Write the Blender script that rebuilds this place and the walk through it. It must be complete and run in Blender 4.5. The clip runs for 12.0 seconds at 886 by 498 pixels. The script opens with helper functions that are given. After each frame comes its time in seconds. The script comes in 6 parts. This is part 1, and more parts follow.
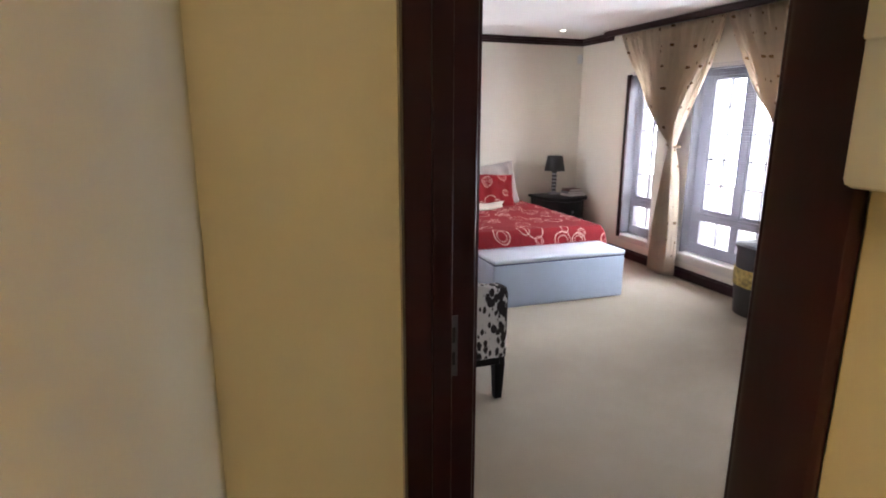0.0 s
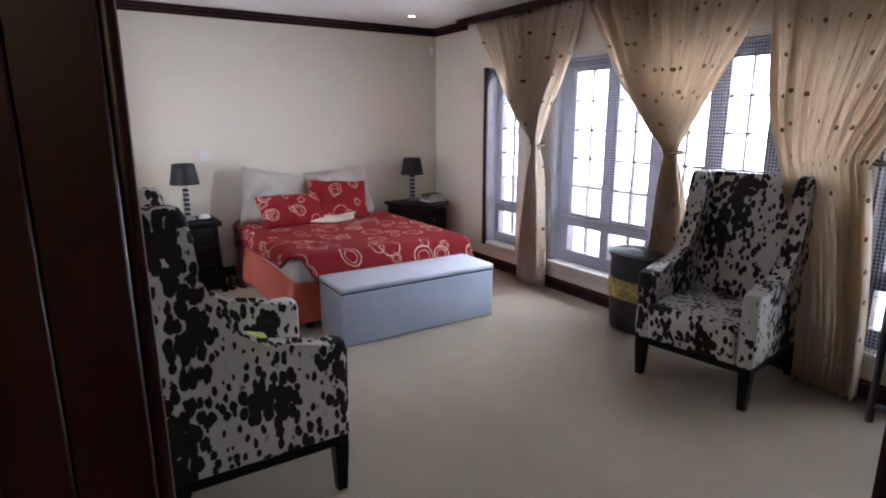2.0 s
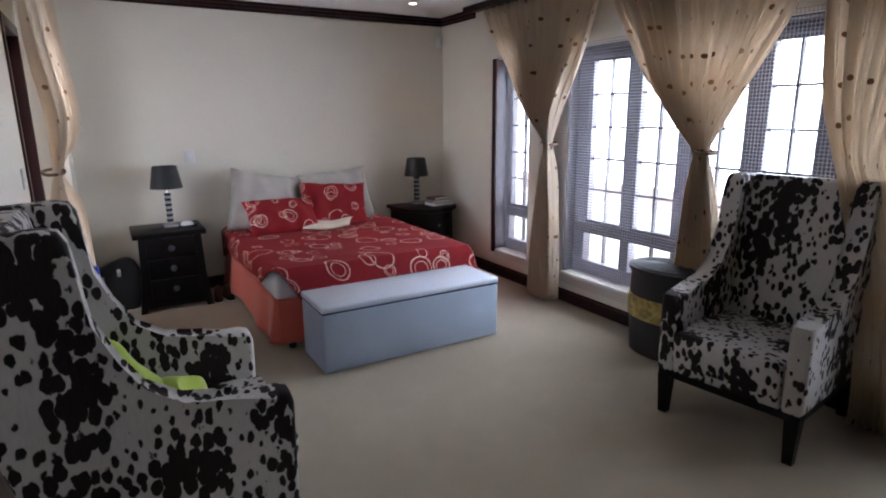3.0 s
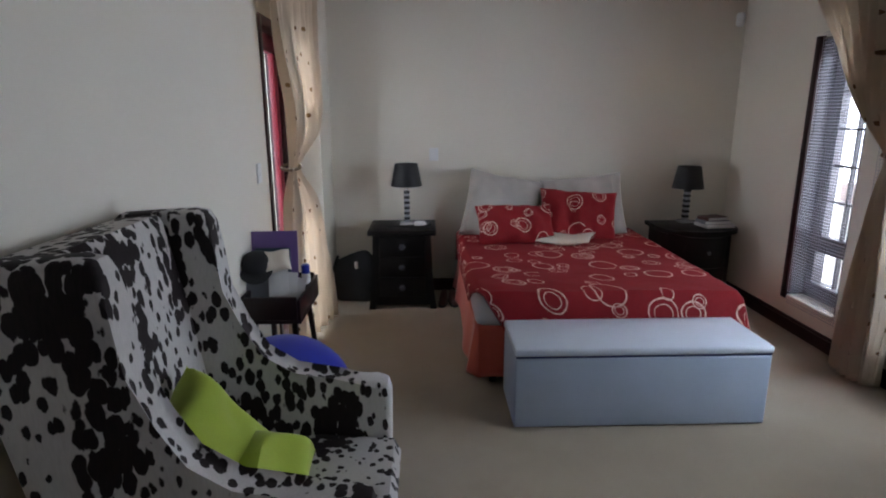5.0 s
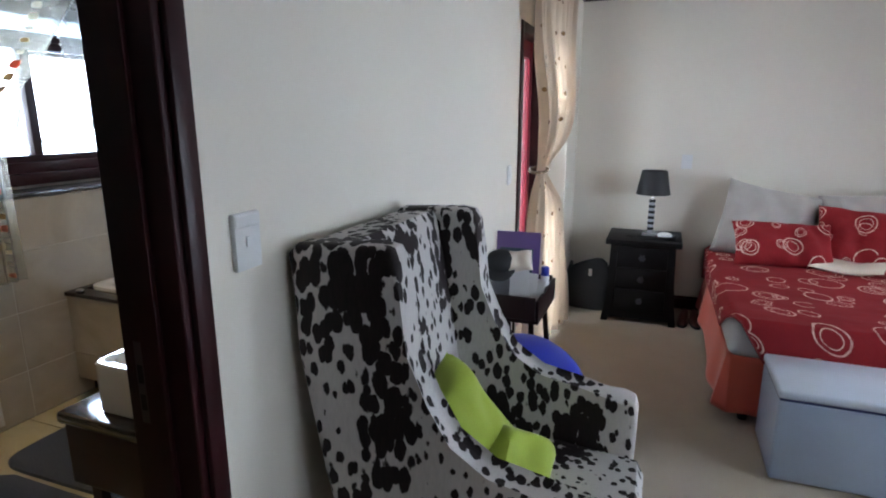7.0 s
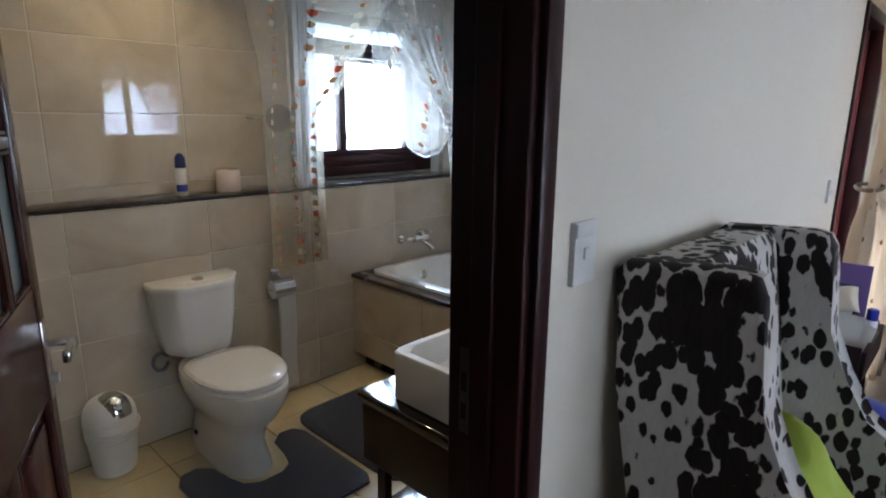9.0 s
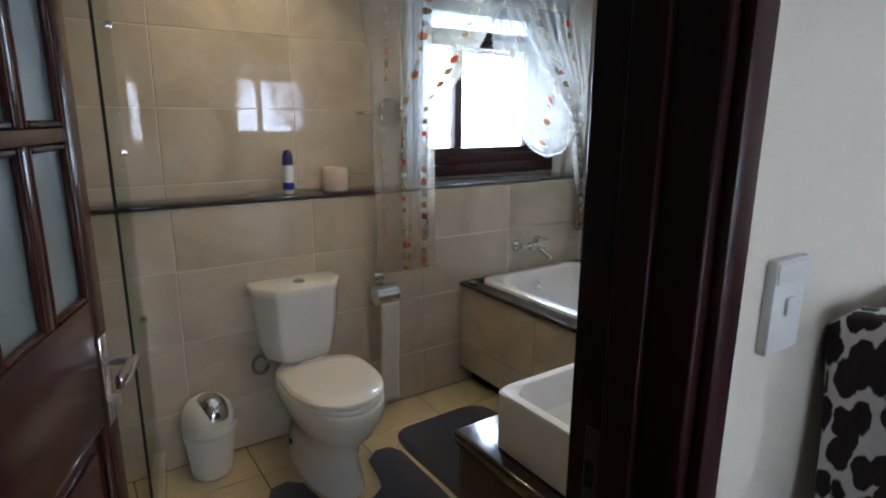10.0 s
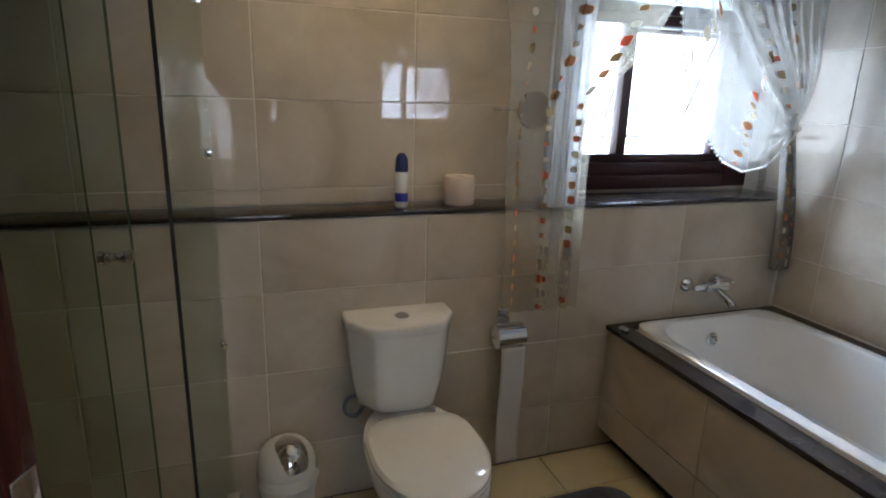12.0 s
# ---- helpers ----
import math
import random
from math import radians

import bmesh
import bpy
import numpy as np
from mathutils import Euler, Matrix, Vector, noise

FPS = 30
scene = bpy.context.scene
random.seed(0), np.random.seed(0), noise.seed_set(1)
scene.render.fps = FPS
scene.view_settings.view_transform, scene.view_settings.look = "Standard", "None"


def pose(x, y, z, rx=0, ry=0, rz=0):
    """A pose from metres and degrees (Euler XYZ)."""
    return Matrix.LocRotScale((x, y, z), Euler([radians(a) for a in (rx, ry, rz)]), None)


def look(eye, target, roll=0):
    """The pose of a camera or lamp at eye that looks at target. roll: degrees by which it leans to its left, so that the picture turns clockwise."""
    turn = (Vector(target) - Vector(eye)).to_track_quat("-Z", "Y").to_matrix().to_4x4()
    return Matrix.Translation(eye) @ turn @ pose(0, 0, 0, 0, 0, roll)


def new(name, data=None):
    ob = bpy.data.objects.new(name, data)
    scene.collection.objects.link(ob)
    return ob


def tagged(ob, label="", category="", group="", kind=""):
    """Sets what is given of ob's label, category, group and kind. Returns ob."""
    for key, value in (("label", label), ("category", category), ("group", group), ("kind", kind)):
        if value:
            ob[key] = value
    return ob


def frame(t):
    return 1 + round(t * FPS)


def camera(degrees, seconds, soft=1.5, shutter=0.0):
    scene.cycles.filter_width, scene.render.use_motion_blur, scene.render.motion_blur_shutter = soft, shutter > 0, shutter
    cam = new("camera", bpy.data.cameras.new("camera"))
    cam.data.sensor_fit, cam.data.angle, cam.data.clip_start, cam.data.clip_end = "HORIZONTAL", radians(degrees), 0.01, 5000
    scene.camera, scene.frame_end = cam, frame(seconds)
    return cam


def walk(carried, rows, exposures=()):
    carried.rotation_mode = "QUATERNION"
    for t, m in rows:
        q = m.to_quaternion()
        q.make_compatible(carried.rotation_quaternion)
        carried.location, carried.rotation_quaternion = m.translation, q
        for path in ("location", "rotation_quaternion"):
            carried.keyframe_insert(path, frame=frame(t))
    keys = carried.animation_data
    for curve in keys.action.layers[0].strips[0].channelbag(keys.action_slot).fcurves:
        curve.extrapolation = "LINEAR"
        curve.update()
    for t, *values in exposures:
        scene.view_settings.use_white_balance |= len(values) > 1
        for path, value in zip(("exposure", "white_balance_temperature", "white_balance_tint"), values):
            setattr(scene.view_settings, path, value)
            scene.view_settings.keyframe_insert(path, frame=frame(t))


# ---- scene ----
cam = camera(75.97, 12.0, soft=2.0)
PATH = [
    (0.0, 0.026, -0.027, 1.536, -19.08, -13.20, -0.19),
    (0.5, 0.128, 0.196, 1.510, -24.40, -13.03, -0.22),
    (1.0, 0.239, 0.355, 1.496, -29.15, -13.00, -0.16),
    (1.5, 0.367, 0.508, 1.486, -31.68, -12.99, -0.03),
    (2.0, 0.512, 0.656, 1.487, -32.55, -12.96, 0.09),
    (2.5, 0.698, 0.785, 1.480, -32.37, -13.02, 0.23),
    (4.5, 1.379, 1.460, 1.494, -10.23, -13.60, 0.24),
    (5.0, 1.432, 1.499, 1.498, -1.63, -13.51, 0.15),
    (5.5, 1.412, 1.503, 1.497, 4.28, -13.37, 0.06),
    (6.0, 1.387, 1.495, 1.501, 9.47, -13.32, 0.10),
    (6.5, 1.354, 1.495, 1.500, 14.79, -13.21, 0.05),
    (7.0, 1.317, 1.492, 1.501, 20.99, -13.15, 0.02),
    (9.0, 1.035, 1.503, 1.487, 43.96, -12.87, -0.52),
    (9.5, 0.914, 1.583, 1.483, 48.74, -13.02, -0.42),
    (10.0, 0.820, 1.709, 1.470, 55.92, -13.10, -0.37),
    (10.5, 0.714, 1.820, 1.475, 62.60, -13.42, -0.56),
    (11.0, 0.573, 1.901, 1.497, 66.55, -13.84, -1.04),
    (11.5, 0.443, 1.984, 1.513, 69.33, -14.35, -1.39),
    (12.0, 0.331, 2.030, 1.522, 71.18, -14.96, -1.69),
]
EXPOSURES = [
    (0.0, 1.1, 6800, 15), (1.0, 0.62, 6600, 16), (1.5, 0.52, 6500, 16), (2.0, 0.4, 6450, 16), (2.5, 0.28, 6400, 15), (4.5, -0.48, 6350, 12), (5.0, -0.42, 6350, 11),
    (5.5, -0.17, 6300, 11), (6.0, 0.03, 6200, 10), (6.5, 0.22, 6200, 10), (7.0, 0.28, 6150, 9), (9.0, 0.16, 6150, 9), (9.5, 0.18, 6150, 9), (10.0, 0.30, 6150, 9),
    (10.5, 0.46, 6150, 10), (11.0, 0.3, 6200, 10), (11.5, 0.15, 6200, 10), (12.0, -0.03, 6350, 10)]
walk(cam, [(t, pose(x, y, z, 90 + pitch, roll, yaw)) for t, x, y, z, yaw, pitch, roll in PATH], EXPOSURES)

# ---- light ----
world = bpy.data.worlds.new("sky")
scene.world = world
world.use_nodes = True
wn = world.node_tree.nodes
sky = wn.new("ShaderNodeTexSky")
sky.sky_type = "NISHITA"
sky.sun_disc = False
sky.sun_elevation, sky.sun_rotation = radians(62), radians(180)
world.node_tree.links.new(sky.outputs[0], wn["Background"].inputs[0])
wn["Background"].inputs[1].default_value = 0.15


def lamp(name, kind, m, energy, color, **more):
    data = bpy.data.lights.new(name, kind)
    data.energy, data.color = energy, color
    for key, value in more.items():
        if key == "size":
            data.size = value
        elif key == "size_y":
            data.shape, data.size_y = "RECTANGLE", value
        elif key == "radius":
            data.shadow_soft_size = value
        elif key == "angle":
            data.angle = value
        elif key == "spot":
            data.spot_size, data.spot_blend = value, 0.6
    ob = new(name, data)
    ob.matrix_world = m
    return ob


lamp("sun", "SUN", look((0, -8, 16), (0, 0, 0)), 3.0, (1.0, 0.95, 0.86), angle=radians(0.5))
DAY = (0.755, 0.85, 1.0)
BATHDAY = (0.52, 0.70, 1.0)
# daylight standing in the window openings
lamp("window_daylight", "AREA", look((4.5, 2.95, 1.30), (3.5, 3.9, 1.4)), 84, DAY, size=0.95, size_y=1.7)
lamp("window_daylight", "AREA", look((4.5, 4.0, 1.30), (3.5, 4.9, 1.4)), 88, DAY, size=0.95, size_y=1.7)
lamp("window_daylight", "AREA", look((4.5, 5.0, 1.25), (2.0, 5.2, 1.5)), 42, DAY, size=0.45, size_y=1.7)
lamp("window_daylight", "AREA", look((4.5, 1.45, 1.30), (3.5, 2.1, 1.4)), 8, DAY, size=0.8, size_y=1.7)
lamp("window_daylight", "AREA", look((-2.35, 3.90, 1.60), (0.0, 3.5, 1.1)), 98, BATHDAY, size=0.95, size_y=0.9)
lamp("window_daylight", "AREA", look((0.05, 5.27, 1.3), (2.0, 5.6, 1.3)), 19, DAY, size=0.6, size_y=1.6)
WARM = (1.0, 0.72, 0.36)
lamp("downlight_bulb", "SPOT", look((-1.30, 2.45, 2.38), (-1.36, 2.45, 0)), 14, WARM, radius=0.03, spot=radians(130))
lamp("downlight_bulb", "SPOT", look((-0.55, 2.95, 2.38), (-0.60, 3.0, 0)), 15, WARM, radius=0.03, spot=radians(130))
lamp("downlight_bulb", "SPOT", look((3.33, 5.62, 2.40), (3.33, 5.62, 0)), 3, (1.0, 0.85, 0.6), radius=0.03, spot=radians(110))
lamp("hall_bulb", "POINT", pose(-0.045, -1.0, 2.2), 10.5, (1.0, 0.84, 0.56), radius=0.08)

# ---- materials ----


def nodes_of(name):
    m = bpy.data.materials.new(name)
    m.use_nodes = True
    return m, m.node_tree.nodes, m.node_tree.links, m.node_tree.nodes["Principled BSDF"]


def math_node(nt, op, a, b=None, c=None):
    n = nt.nodes.new("ShaderNodeMath")
    n.operation = op
    for i, v in enumerate((a, b, c)):
        if v is None:
            continue
        if isinstance(v, (int, float)):
            n.inputs[i].default_value = v
        else:
            nt.links.new(v, n.inputs[i])
    return n.outputs[0]


def ramp_node(nt, fac, stops):
    n = nt.nodes.new("ShaderNodeValToRGB")
    e = n.color_ramp.elements
    while len(e) < len(stops):
        e.new(0.5)
    for el, (p, c) in zip(e, stops):
        el.position, el.color = p, (*c, 1) if len(c) == 3 else c
    nt.links.new(fac, n.inputs[0])
    return n.outputs[0]


def noise_node(nt, co, scale, detail=3, distortion=0.0, rough=0.5):
    n = nt.nodes.new("ShaderNodeTexNoise")
    n.inputs["Scale"].default_value, n.inputs["Detail"].default_value = scale, detail
    n.inputs["Distortion"].default_value, n.inputs["Roughness"].default_value = distortion, rough
    nt.links.new(co, n.inputs["Vector"])
    return n.outputs["Fac"]


def mix_node(nt, fac, a, b, blend="MIX"):
    n = nt.nodes.new("ShaderNodeMix")
    n.data_type, n.blend_type = "RGBA", blend
    for s, v in ((n.inputs["Factor"], fac), (n.inputs["A"], a), (n.inputs["B"], b)):
        if isinstance(v, (int, float)):
            s.default_value = v
        elif isinstance(v, tuple):
            s.default_value = (*v, 1)
        else:
            nt.links.new(v, s)
    return n.outputs["Result"]


def coords(nt, which="Object", stretch=(1, 1, 1)):
    tc = nt.nodes.new("ShaderNodeTexCoord")
    mp = nt.nodes.new("ShaderNodeMapping")
    mp.inputs["Scale"].default_value = stretch
    nt.links.new(tc.outputs[which], mp.inputs["Vector"])
    return mp.outputs[0]


def bump_node(nt, height, strength, distance):
    n = nt.nodes.new("ShaderNodeBump")
    n.inputs["Strength"].default_value, n.inputs["Distance"].default_value = strength, distance
    nt.links.new(height, n.inputs["Height"])
    nt.links.new(n.outputs[0], nt.nodes["Principled BSDF"].inputs["Normal"])


def surface(name, color, rough=0.6, metal=0.0, big=2.0, fine=60.0, vary=0.12, bump=0.15, depth=0.002, stretch=(1, 1, 1), random_tint=0.0, gloss_vary=0.1, sheen=0.0, coat=0.0):
    """Colour varied at two scales, with fine relief and uneven gloss."""
    m, n, l, b = nodes_of(name)
    nt = m.node_tree
    co = coords(nt, "Object", stretch)
    n1, n2 = noise_node(nt, co, big, 4), noise_node(nt, co, fine, 4)
    dark = tuple(c * (1 - vary) for c in color)
    light = tuple(min(1, c * (1 + vary)) for c in color)
    c1 = mix_node(nt, ramp_node(nt, n1, [(0.3, (0, 0, 0)), (0.7, (1, 1, 1))]), dark, light)
    c2 = mix_node(nt, math_node(nt, "MULTIPLY", n2, vary), c1, tuple(c * 0.55 for c in color))
    if random_tint:
        oi = nt.nodes.new("ShaderNodeObjectInfo")
        f = math_node(nt, "MULTIPLY", oi.outputs["Random"], random_tint)
        c2 = mix_node(nt, f, c2, tuple(c * 0.6 for c in color))
    l.new(c2, b.inputs["Base Color"])
    r = math_node(nt, "MULTIPLY_ADD", n1, gloss_vary * 2, rough - gloss_vary)
    l.new(r, b.inputs["Roughness"])
    b.inputs["Metallic"].default_value = metal
    b.inputs["Sheen Weight"].default_value = sheen
    b.inputs["Coat Weight"].default_value = coat
    b.inputs["Coat Roughness"].default_value = 0.12
    if bump:
        bump_node(nt, n2, bump, depth)
    return m


def wood(name, color, rough=0.35, grain=14.0, shine=0.32):
    m, n, l, b = nodes_of(name)
    nt = m.node_tree
    co = coords(nt, "Object", (grain, grain, grain * 0.08))
    g = noise_node(nt, co, 1.5, 6, 0.6, 0.65)
    big = noise_node(nt, coords(nt), 2.5, 2)
    c = mix_node(nt, ramp_node(nt, g, [(0.35, (0, 0, 0)), (0.65, (1, 1, 1))]), tuple(v * 0.75 for v in color), tuple(v * 1.2 for v in color))
    c = mix_node(nt, math_node(nt, "MULTIPLY", big, 0.3), c, tuple(v * 0.5 for v in color))
    l.new(c, b.inputs["Base Color"])
    l.new(math_node(nt, "MULTIPLY_ADD", g, 0.2, rough - 0.1), b.inputs["Roughness"])
    b.inputs["Specular IOR Level"].default_value = shine
    bump_node(nt, g, 0.12, 0.001)
    return m


def cowhide(name):
    m, n, l, b = nodes_of(name)
    nt = m.node_tree
    co = coords(nt, "Object", (1, 1, 0.58))
    wob = nt.nodes.new("ShaderNodeTexNoise")
    wob.inputs["Scale"].default_value, wob.inputs["Detail"].default_value = 48.0, 3.0
    l.new(co, wob.inputs["Vector"])
    add = nt.nodes.new("ShaderNodeVectorMath")
    add.operation = "MULTIPLY_ADD"
    l.new(wob.outputs["Color"], add.inputs[0])
    add.inputs[1].default_value = (0.016, 0.016, 0.016)
    l.new(co, add.inputs[2])
    cell = nt.nodes.new("ShaderNodeTexVoronoi")
    cell.inputs["Scale"].default_value = 35.0
    l.new(add.outputs[0], cell.inputs["Vector"])
    herd = noise_node(nt, co, 5.5, 2.0, 0.3)
    reach = math_node(nt, "MULTIPLY_ADD", math_node(nt, "SUBTRACT", herd, 0.48), 1.6, 0.49)
    edge = math_node(nt, "MULTIPLY", math_node(nt, "SUBTRACT", reach, cell.outputs["Distance"]), 18.0)
    edge = math_node(nt, "MINIMUM", math_node(nt, "MAXIMUM", edge, 0.0), 1.0)
    fur = noise_node(nt, coords(nt, "Object", (160, 160, 40)), 1.0, 3)
    white = mix_node(nt, fur, (0.48, 0.455, 0.44), (0.63, 0.60, 0.58))
    dark = mix_node(nt, fur, (0.007, 0.0045, 0.005), (0.026, 0.016, 0.016))
    l.new(mix_node(nt, edge, white, dark), b.inputs["Base Color"])
    b.inputs["Roughness"].default_value = 0.62
    b.inputs["Specular IOR Level"].default_value = 0.25
    bump_node(nt, fur, 0.25, 0.002)
    return m


def ring_print(name, base, line, scale, which="UV"):
    """Red cloth printed with uneven cream rings, some doubled."""
    m, n, l, b = nodes_of(name)
    nt = m.node_tree
    co = coords(nt, which)
    wob = nt.nodes.new("ShaderNodeTexNoise")
    wob.inputs["Scale"].default_value = 7.0
    l.new(co, wob.inputs["Vector"])
    add = nt.nodes.new("ShaderNodeVectorMath")
    add.operation = "MULTIPLY_ADD"
    l.new(wob.outputs["Color"], add.inputs[0])
    add.inputs[1].default_value = (0.024, 0.024, 0.0)
    l.new(co, add.inputs[2])
    total = None
    for k, (sc, width) in enumerate(((scale, 0.017), (scale * 1.7, 0.021))):
        v = nt.nodes.new("ShaderNodeTexVoronoi")
        v.voronoi_dimensions = "2D"
        v.inputs["Scale"].default_value, v.inputs["Randomness"].default_value = sc, 0.72
        mp = nt.nodes.new("ShaderNodeMapping")
        mp.inputs["Location"].default_value = (3.7 * k, 1.9 * k, 0)
        l.new(add.outputs[0], mp.inputs[0])
        l.new(mp.outputs[0], v.inputs["Vector"])
        sep = nt.nodes.new("ShaderNodeSeparateColor")
        l.new(v.outputs["Color"], sep.inputs[0])
        rad = math_node(nt, "MULTIPLY_ADD", sep.outputs[0], 0.14, 0.19)
        d = v.outputs["Distance"]
        r1 = math_node(nt, "LESS_THAN", math_node(nt, "ABSOLUTE", math_node(nt, "SUBTRACT", d, rad)), width)
        r2 = math_node(nt, "LESS_THAN", math_node(nt, "ABSOLUTE", math_node(nt, "SUBTRACT", d, math_node(nt, "MULTIPLY", rad, 0.62))), width * 0.6)
        r2 = math_node(nt, "MULTIPLY", r2, math_node(nt, "GREATER_THAN", sep.outputs[1], 0.35))
        keep = math_node(nt, "GREATER_THAN", sep.outputs[2], 0.08 if k == 0 else 0.6)
        r = math_node(nt, "MULTIPLY", math_node(nt, "MAXIMUM", r1, r2), keep)
        total = r if total is None else math_node(nt, "MAXIMUM", total, r)
    worn = noise_node(nt, coords(nt), 45.0, 3)
    worn = ramp_node(nt, worn, [(0.30, (0.45, 0.45, 0.45)), (0.58, (1.0, 1.0, 1.0))])
    fac = math_node(nt, "MULTIPLY", total, worn)
    big = noise_node(nt, coords(nt), 3.0, 3)
    cloth = mix_node(nt, big, tuple(v * 0.75 for v in base), tuple(v * 1.2 for v in base))
    l.new(mix_node(nt, fac, cloth, line), b.inputs["Base Color"])
    b.inputs["Roughness"].default_value = 0.85
    b.inputs["Specular IOR Level"].default_value = 0.2
    bump_node(nt, noise_node(nt, coords(nt), 14.0, 4), 0.6, 0.010)
    return m


def sheer(name, color, trans, clear, dots=None, dot_scale=6.0, dot_size=0.12, strings=None):
    """Thin cloth that lets light through; dots: colours of woven spots."""
    m, n, l, b = nodes_of(name)
    nt = m.node_tree
    base = mix_node(nt, noise_node(nt, coords(nt, "UV", (1, 0.15, 1)), 30.0, 3), tuple(v * 0.82 for v in color), color)
    spot = None
    if strings:
        # spots strung in columns: gap between columns, pitch along them
        gap, pitch = strings
        uv = nt.nodes.new("ShaderNodeSeparateXYZ")
        l.new(coords(nt, "UV"), uv.inputs[0])
        col = math_node(nt, "FLOOR", math_node(nt, "MULTIPLY", uv.outputs[0], 1.0 / gap))
        dx = math_node(nt, "SUBTRACT", uv.outputs[0], math_node(nt, "MULTIPLY", math_node(nt, "ADD", col, 0.5), gap))
        along = math_node(nt, "ADD", math_node(nt, "MULTIPLY", uv.outputs[1], 1.0 / pitch), math_node(nt, "MULTIPLY", col, 0.37))
        row = math_node(nt, "FLOOR", along)
        dy = math_node(nt, "MULTIPLY", math_node(nt, "SUBTRACT", math_node(nt, "SUBTRACT", along, row), 0.5), pitch)
        seed = nt.nodes.new("ShaderNodeCombineXYZ")
        l.new(col, seed.inputs[0])
        l.new(row, seed.inputs[1])
        wn_ = nt.nodes.new("ShaderNodeTexWhiteNoise")
        l.new(seed.outputs[0], wn_.inputs["Vector"])
        sep = nt.nodes.new("ShaderNodeSeparateColor")
        l.new(wn_.outputs["Color"], sep.inputs[0])
        dist = math_node(nt, "SQRT", math_node(nt, "ADD", math_node(nt, "MULTIPLY", dx, dx), math_node(nt, "MULTIPLY", dy, dy)))
        spot = math_node(nt, "LESS_THAN", dist, math_node(nt, "MULTIPLY_ADD", sep.outputs[1], 0.011, 0.008))
        dc = ramp_node(nt, sep.outputs[0], [(i / len(dots), c) for i, c in enumerate(dots)])
        dc.node.color_ramp.interpolation = "CONSTANT"
        base = mix_node(nt, spot, base, dc)
    elif dots:
        v = nt.nodes.new("ShaderNodeTexVoronoi")
        v.voronoi_dimensions = "2D"
        v.inputs["Scale"].default_value, v.inputs["Randomness"].default_value = dot_scale, 0.35
        l.new(coords(nt, "UV", (1, 1, 1)), v.inputs["Vector"])
        sep = nt.nodes.new("ShaderNodeSeparateColor")
        l.new(v.outputs["Color"], sep.inputs[0])
        spot = math_node(nt, "LESS_THAN", v.outputs["Distance"], dot_size)
        dc = ramp_node(nt, sep.outputs[0], [(i / len(dots), c) for i, c in enumerate(dots)])
        dc.node.color_ramp.interpolation = "CONSTANT"
        base = mix_node(nt, spot, base, dc)
    l.new(base, b.inputs["Base Color"])
    b.inputs["Roughness"].default_value = 0.8
    tr = nt.nodes.new("ShaderNodeBsdfTranslucent")
    l.new(base, tr.inputs["Color"])
    mx = nt.nodes.new("ShaderNodeMixShader")
    mx.inputs[0].default_value = trans
    l.new(b.outputs[0], mx.inputs[1])
    l.new(tr.outputs[0], mx.inputs[2])
    last = mx.outputs[0]
    if clear:
        tp = nt.nodes.new("ShaderNodeBsdfTransparent")
        m2 = nt.nodes.new("ShaderNodeMixShader")
        if spot is not None:
            l.new(math_node(nt, "MULTIPLY", math_node(nt, "SUBTRACT", 1.0, spot), clear), m2.inputs[0])
        else:
            m2.inputs[0].default_value = clear
        l.new(last, m2.inputs[1])
        l.new(tp.outputs[0], m2.inputs[2])
        last = m2.outputs[0]
    l.new(last, n["Material Output"].inputs[0])
    return m


def glass(name, color=(1, 1, 1), rough=0.0, gloss=0.6):
    """A thin pane: mostly clear, mirroring a little."""
    m, n, l, b = nodes_of(name)
    nt = m.node_tree
    tp = nt.nodes.new("ShaderNodeBsdfTransparent")
    tp.inputs[0].default_value = (*color, 1)
    gl = nt.nodes.new("ShaderNodeBsdfGlossy")
    gl.inputs["Roughness"].default_value = rough
    mx = nt.nodes.new("ShaderNodeMixShader")
    lw = nt.nodes.new("ShaderNodeLayerWeight")
    l.new(math_node(nt, "MULTIPLY_ADD", math_node(nt, "POWER", lw.outputs["Facing"], 5.0), gloss, 0.025 if gloss > 0.3 else 0.012), mx.inputs[0])
    l.new(tp.outputs[0], mx.inputs[1])
    l.new(gl.outputs[0], mx.inputs[2])
    l.new(mx.outputs[0], n["Material Output"].inputs[0])
    return m


def frosted(name):
    m, n, l, b = nodes_of(name)
    nt = m.node_tree
    b.inputs["Base Color"].default_value = (0.42, 0.49, 0.50, 1)
    b.inputs["Roughness"].default_value = 0.28
    b.inputs["Transmission Weight"].default_value = 0.55
    b.inputs["IOR"].default_value = 1.3
    v = noise_node(nt, coords(nt), 90.0, 4, 0.5)
    bump_node(nt, v, 0.5, 0.003)
    return m


